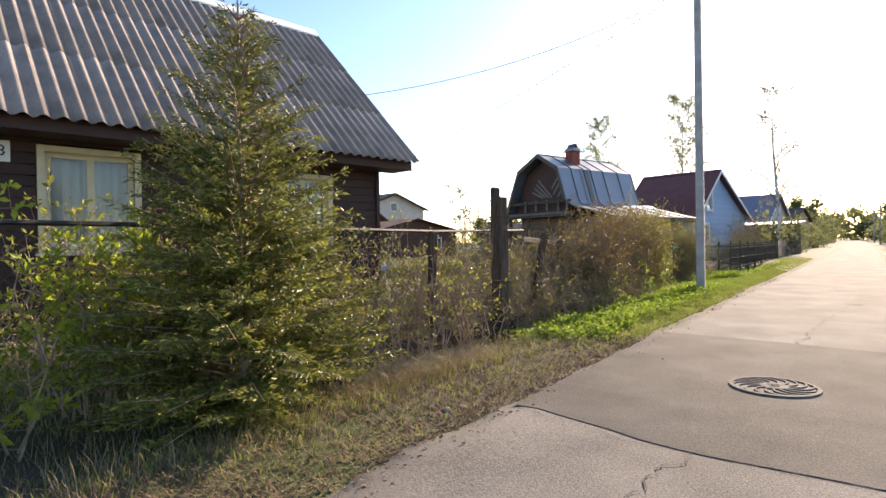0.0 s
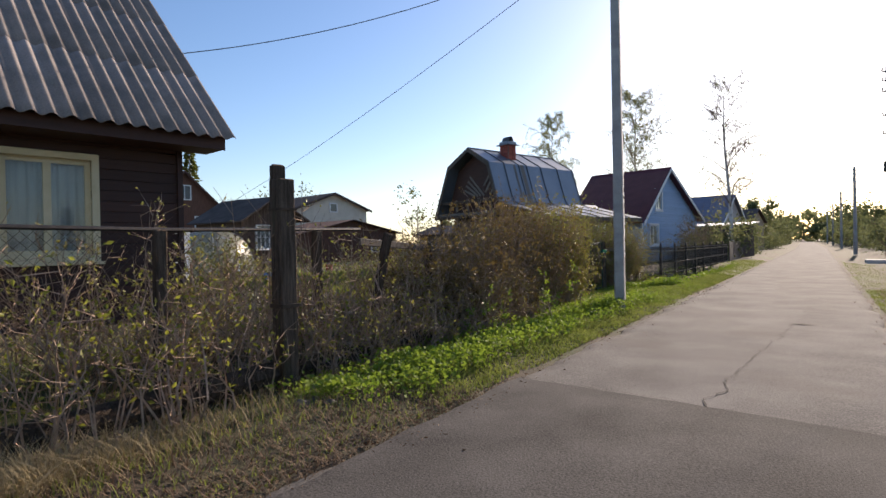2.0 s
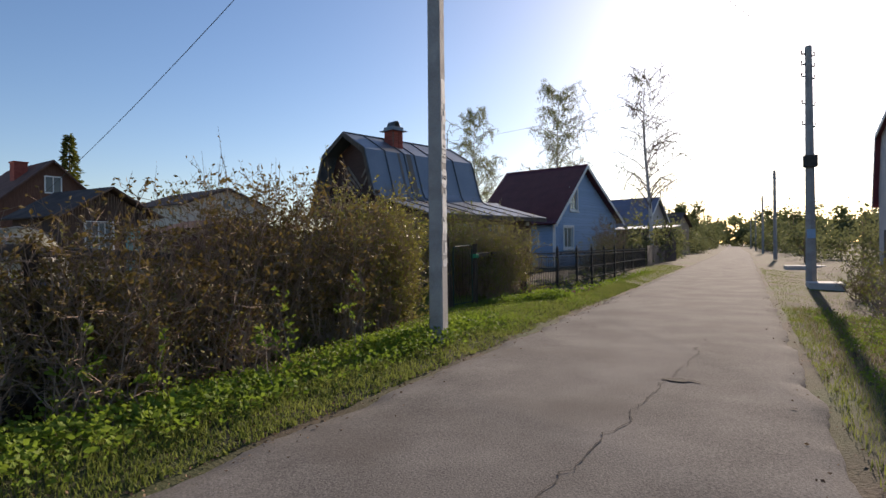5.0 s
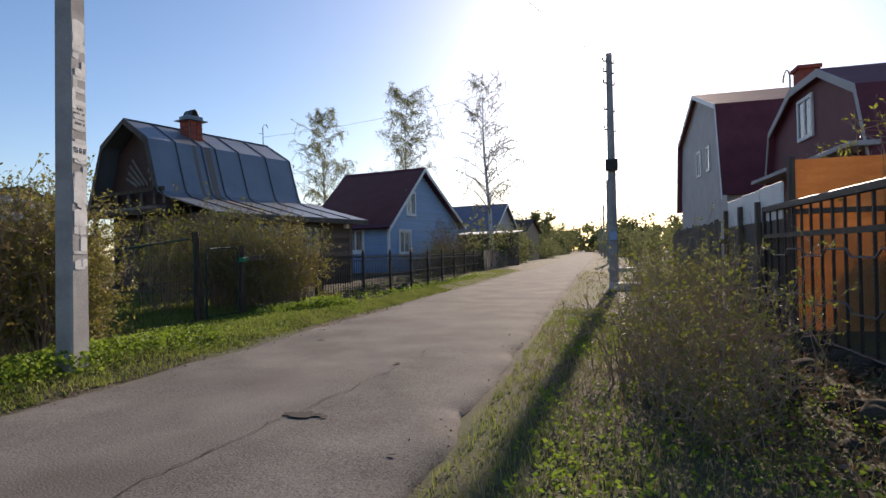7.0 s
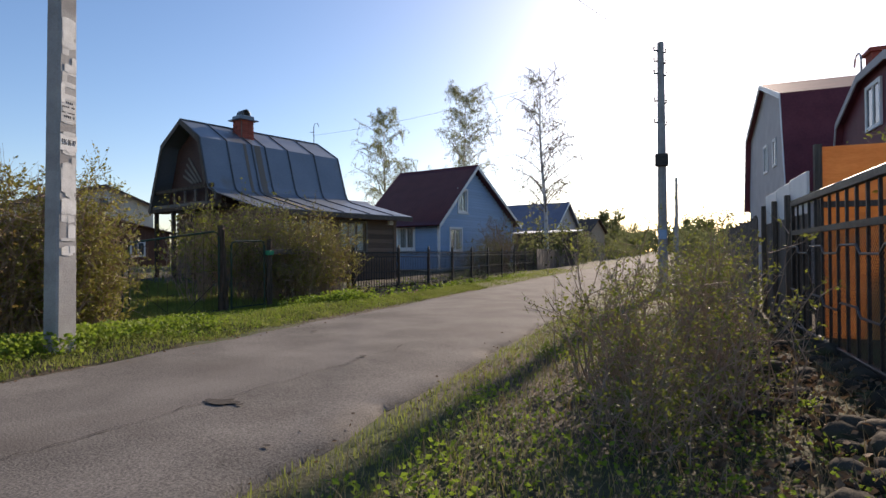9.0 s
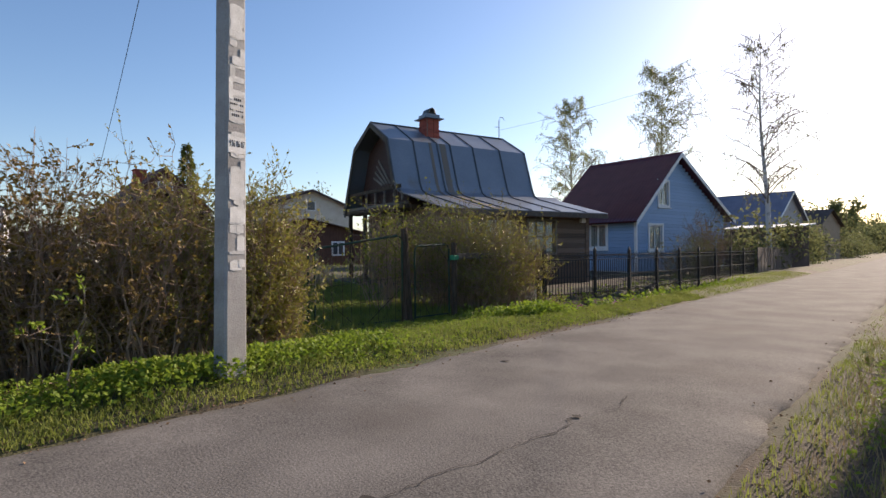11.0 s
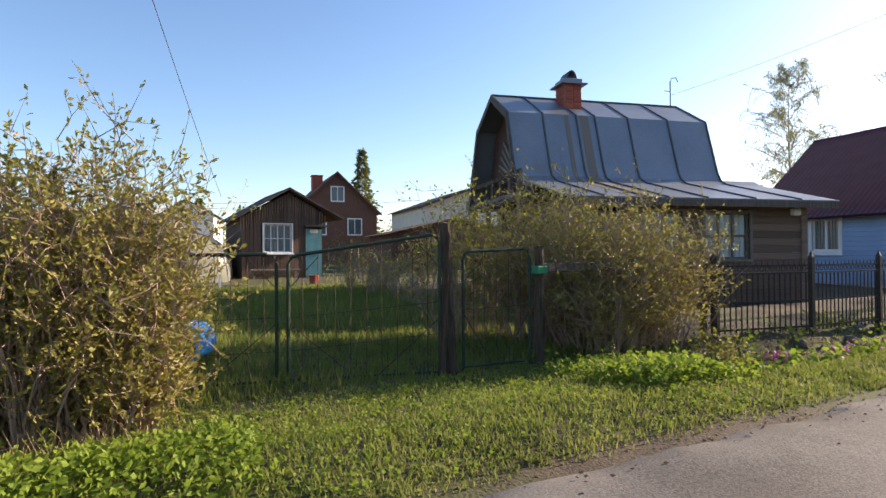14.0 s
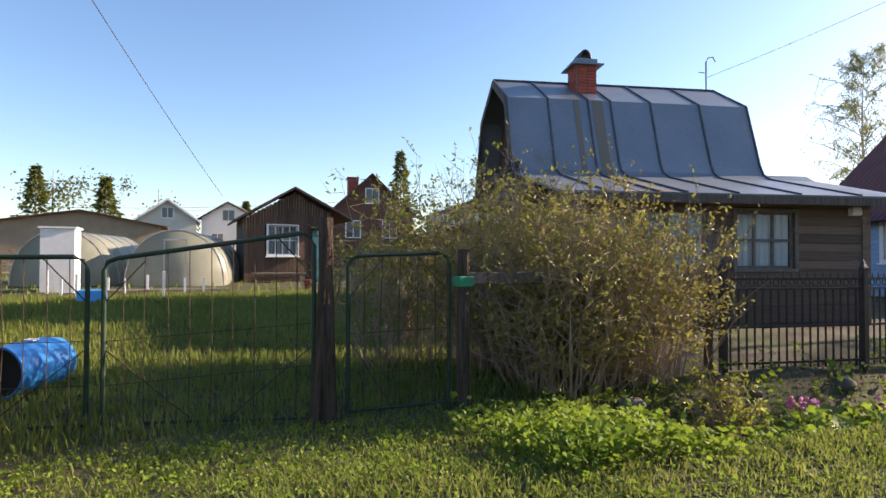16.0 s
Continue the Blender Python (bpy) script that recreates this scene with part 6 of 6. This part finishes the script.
sp += [(-75, 14, 12, 2.6), (-70, 9, 11, 2.4), (-66, 5, 12.5, 2.5), (-58, 34, 9, 2.6), (-62, 40, 9, 2.6), (-55, 52, 10, 2.5), (-40, 60, 9, 2.3)]
sp += [(-30 + k * 5 + rng.uniform(-2, 2), 88 + rng.uniform(0, 20), rng.uniform(4, 7), 2.4) for k in range(6)]
sp += [(rng.uniform(12, 45), 40 + k * 7, rng.uniform(4, 8), 2.6) for k in range(14)]
crowns("distant_trees", "pale green trees behind the gardens", sp, 0.34, 24)
sp = [(-24 - rng.uniform(0, 14), 10 + k * 1.7, rng.uniform(1.2, 2.6), rng.uniform(0.9, 1.5)) for k in range(18)]
sp += [(-7.5 - rng.uniform(0, 8), 10.5 + rng.uniform(-2, 1), rng.uniform(1.0, 1.8), 0.9) for k in range(9)]
crowns("garden_bushes", "low bushes between the garden plots", sp, 0.1, 170, "bushes")


def conifer(x, y, h, r):
    th = thing("spruce_tree", "dark narrow spruce behind the houses", "tree", pose(x, y, 0), group="far spruces")
    part(th, "trunk", Geo().tube([(0, 0, 0), (0, 0, h)], [0.2, 0.02], 6).make("trunk", TWIG))
    P, D = [], []
    for k in range(2600):
        t = rng.uniform(0, 1) ** 1.3
        a = rng.uniform(0, 6.283)
        q = r * (1 - t) * rng.uniform(0.2, 1) * (0.75 + 0.25 * math.sin(t * 55))
        P.append((q * math.cos(a), q * math.sin(a), h * (0.12 + 0.88 * t) - q * 0.25))
        D.append((math.cos(a), math.sin(a), -0.2))
    part(th, "needles", leaf_mesh("needles", P, D, 0.5, NEEDLE, 0.4, 0.3))


conifer(-52, 36.5, 12, 3.0)
conifer(-62, 10, 9.0, 3.4)
conifer(-80, 24.5, 9, 3.4)
conifer(-64, 4.0, 10, 3.4)


# ---- grass and weeds ----
def clear_of(x, y):
    for a, b, c, d in ((-12, -6.2, -5, 7.6), (-4.0, -3.4, 5.6, 6.2)):
        if a < x < b and c < y < d:
            return False
    return True


def blades(name, label, n, zone, h, w, material, category="grass", bend=0.35):
    """Blades scattered over a zone given by a function that returns a place and a height factor."""
    v, f = [], []
    for k in range(n):
        p = zone()
        if p is None or not clear_of(p[0], p[1]):
            continue
        x, y, s = p
        z = height(x, y) - 0.01
        a, q = rng.uniform(0, 6.283), h * s * rng.uniform(0.5, 1.3)
        dx, dy = math.cos(a), math.sin(a)
        b = bend * q * rng.uniform(0.3, 1.6)
        ww = w * rng.uniform(0.6, 1.3)
        i = len(v)
        v += [(x - dy * ww, y + dx * ww, z), (x + dy * ww, y - dx * ww, z), (x + dx * b * 0.35 + dy * ww * 0.7, y + dy * b * 0.35 - dx * ww * 0.7, z + q * 0.6), (x + dx * b * 0.35 - dy * ww * 0.7, y + dy * b * 0.35 + dx * ww * 0.7, z + q * 0.6), (x + dx * b, y + dy * b, z + q)]
        f += [(i, i + 1, i + 2, i + 3), (i + 3, i + 2, i + 4)]
    solo(name, mesh(name, v, f, material), label, category, kind="stuff")


def patchy(x, y, s=0.7):
    return 0.5 + 0.9 * noise.noise((x * s, y * s, 4))


def verge_left():
    y = rng.uniform(-2, 42) if rng.uniform() < 0.3 else rng.uniform(6, 26)
    d = abs(rng.normal(0, 0.9)) + 0.12
    x = left_edge(y) - d
    p = patchy(x, y)
    if rng.uniform() > p + 0.35 or (y < 5.5 and rng.uniform() < 0.25):
        return None
    if 12.5 < y < 21 and rng.uniform() < 0.6:
        x = left_edge(y) - rng.uniform(0.2, 3.2)
    return x, y, 0.55 + 0.4 * min(1, d / 0.9)


def verge_right():
    y = rng.uniform(5, 40) if rng.uniform() < 0.4 else rng.uniform(8, 20)
    d = rng.uniform(0.12, 2.8)
    x = right_edge(y) + d
    if rng.uniform() > patchy(x, y) + 0.5 - 0.3 * d:
        return None
    return x, y, 0.6


def straw_heap():
    y = rng.normal(3.1, 0.6)
    return -2.75 + rng.normal(0, 0.22), y, 1.0


def lawn():
    x, y = rng.uniform(-16, -4.2), rng.uniform(12.5, 22)
    return x, y, 1.0


def rough_left():
    y = rng.uniform(-3, 15)
    x = rng.uniform(-6.4, -2.3)
    return x, y, 0.6 + 0.6 * patchy(x, y, 0.5)


def dry_edge():
    y = rng.uniform(-2, 6.5)
    d = abs(rng.normal(0.5, 0.5))
    x = left_edge(y) - d
    return x, y, 0.6


def dry_right():
    y = rng.uniform(8, 20)
    x = right_edge(y) + rng.uniform(0.3, 3.2)
    return x, y, 0.7


def far_field():
    x, y = rng.uniform(-45, -10), rng.uniform(-5, 45)
    return x, y, 1.0


blades("verge_grass", "fresh green verge grass beside the lane", 95000, verge_left, 0.08, 0.006, GRASS, bend=0.6)
blades("right_verge_grass", "short trampled verge grass on the shoulder", 48000, verge_right, 0.09, 0.0035, GRASS)
blades("lawn_grass", "sunlit green lawn behind the wire gate", 60000, lawn, 0.13, 0.009, GRASS)
blades("field_grass", "rough grass of the garden plots", 8000, far_field, 0.2, 0.02, GRASS)
blades("dry_grass", "dry straw-coloured grass under the old fence", 15000, rough_left, 0.2, 0.003, STRAW, bend=0.8)
blades("rough_grass", "green grass between dry stalks by the fence", 12000, rough_left, 0.11, 0.004, GRASS, bend=0.5)
blades("dry_litter", "flattened dry grass along the road edge", 9000, dry_edge, 0.12, 0.004, LITTER, bend=1.8)
blades("straw_heap", "tangled heap of dry grass beside the log", 3500, straw_heap, 0.2, 0.003, STRAW, bend=1.7)
blades("dry_stalks", "dry stalks between the shrubs on the shoulder", 7000, dry_right, 0.2, 0.003, STRAW, bend=0.9)


def weeds(name, label, n, zone, size, h):
    P, D = [], []
    for k in range(n):
        p = zone()
        if p is None:
            continue
        x, y, s = p
        z = height(x, y)
        for u in range(6):
            a = rng.uniform(0, 6.283)
            P.append((x + 0.04 * math.cos(a), y + 0.04 * math.sin(a), z + h * s * rng.uniform(0.15, 1.0)))
            D.append((math.cos(a), math.sin(a), 0.35))
    solo(name, leaf_mesh(name, P, D, size, WEED, 0.7, 0.35), label, "weeds", kind="stuff")


def around_pole():
    y = rng.uniform(5.5, 15.5) if rng.uniform() < 0.88 else rng.uniform(18.9, 20.3)
    d = 0.4 + abs(rng.normal(0.7, 0.4)) if y < 16 else rng.uniform(0.8, 2.4)
    x = left_edge(y) - d
    return (x, y, 0.7 + 0.5 * patchy(x, y, 0.9)) if rng.uniform() < patchy(x, y, 0.5) + 0.25 else None


def ditch_side():
    y = rng.uniform(19.0, 34)
    x = left_edge(y) - 0.9 - abs(rng.normal(0, 0.7))
    return x, y, rng.uniform(0.5, 1.3)


def under_right():
    y = rng.uniform(7.5, 20)
    x = right_edge(y) + 0.5 + rng.uniform(0, 2.3)
    return (x, y, rng.uniform(0.5, 1.1)) if rng.uniform() < patchy(x, y, 1.1) else None


weeds("verge_weeds", "bright green ground elder along the verge", 4000, around_pole, 0.05, 0.2)
def clover():
    y = rng.uniform(14.5, 21.5)
    x = left_edge(y) - 0.25 - rng.uniform(0, 2.6)
    return (x, y, rng.uniform(0.5, 1.2)) if rng.uniform() < patchy(x, y, 0.9) + 0.3 else None


weeds("verge_clover", "low bright clover in the verge grass", 3000, clover, 0.03, 0.07)
weeds("ditch_weeds", "green weeds over the stony ditch", 1700, ditch_side, 0.075, 0.22)
weeds("shoulder_weeds", "small green weeds under the shrubs", 4200, under_right, 0.035, 0.13)
P = []
for k in range(2600):
    y = rng.uniform(19.8, 33)
    x = left_edge(y) - rng.uniform(0.9, 2.7)
    P.append((x, y, height(x, y) + 0.015))
solo("ditch_litter", leaf_mesh("ditch_litter", P, [(rng.normal(), rng.normal(), 0.1) for _ in P], 0.06, LITTER, 0.6, 0.3), "dead brown leaves in the ditch", "litter", kind="stuff")


def bergenia(x, y, count, r):
    """A clump of broad cupped leaves on short stalks, with pink heads."""
    th = thing("bergenia_clump", "broad-leaved bergenia clump with pink flowers above the ditch", "plant", pose(x, y, height(x, y)), group="bergenia clumps")
    lf, st, fl = Geo(), Geo(), Geo()
    for k in range(count):
        a, q = rng.uniform(0, 6.283), r * rng.uniform(0.15, 1.0)
        top = Vector((q * math.cos(a), q * math.sin(a), rng.uniform(0.12, 0.34)))
        st.tube([(top.x * 0.3, top.y * 0.3, -0.05), top], [0.012, 0.008], 5, False)
        m = Matrix.Translation(top) @ Matrix.Rotation(a, 4, "Z") @ Matrix.Rotation(rng.uniform(0.1, 0.9), 4, "Y") @ Matrix.Diagonal((rng.uniform(1.0, 1.6),) * 3 + (1,))
        ring = [(0.1 + 0.13 * math.cos(2 * math.pi * i / 10), 0.11 * math.sin(2 * math.pi * i / 10), 0.02 * math.sin(3 * i)) for i in range(10)]
        lf.add([tuple(m @ Vector(p)) for p in ring + [(0.1, 0, -0.035)]], [(i, (i + 1) % 10, 10) for i in range(10)])
    for k in range(3):
        a = rng.uniform(0, 6.283)
        c = Vector((0.6 * r * math.cos(a), 0.6 * r * math.sin(a), rng.uniform(0.36, 0.46)))
        st.tube([(c.x * 0.5, c.y * 0.5, 0), c], [0.009, 0.007], 5, False)
        for u in range(9):
            e = Vector(rng.normal(0, 0.035, 3))
            fl.blob(tuple(c + e), (0.02, 0.02, 0.02), seed=u)
    part(th, "leaves", lf.make("bergenia_leaves", BROAD_LEAF, True))
    part(th, "stalks", st.make("bergenia_stalks", WEED))
    tagged(part(th, "flower_heads", fl.make("bergenia_flowers", PINK, True)), "pink flower heads", kind="stuff")


for bx, by, bn, br in ((-2.75, 23.5, 26, 0.4), (-2.6, 24.3, 30, 0.45), (-2.55, 25.2, 30, 0.45), (-2.45, 26.2, 26, 0.45), (-2.95, 22.7, 14, 0.3)):
    bergenia(bx, by, bn, br)
P = []
for k in range(3600):
    y, x = rng.uniform(9.5, 19), rng.uniform(4.2, 5.5)
    P.append((x, y, height(x, y) + rng.uniform(0.01, 0.09)))
solo("bank_litter", leaf_mesh("bank_litter", P, [(rng.normal(), rng.normal(), 0.15) for _ in P], 0.06, LITTER, 0.6, 0.3), "dead leaves between the stones of the bank", "litter", kind="stuff")
# crumbs of earth and leaf litter along the road's edges
P = []
for k in range(6000):
    y = rng.uniform(-2, 22) if k % 2 else rng.uniform(-2, 7)
    if rng.uniform() < 0.75:
        x = left_edge(y) - rng.normal(0.18, 0.2)
    else:
        x = right_edge(y) + rng.normal(0.22, 0.2)
    z = crown(x, y) + 0.004 if left_edge(y) + 0.1 < x < right_edge(y) - 0.1 else max(height(x, y), -0.03) + 0.012
    P.append((x, y, z))
solo("leaf_litter", leaf_mesh("leaf_litter", P, [(rng.normal(), rng.normal(), 0.05) for _ in P], 0.03, LITTER, 0.6, 0.12), "brown crumbs and litter along the road edge", "litter", kind="stuff")
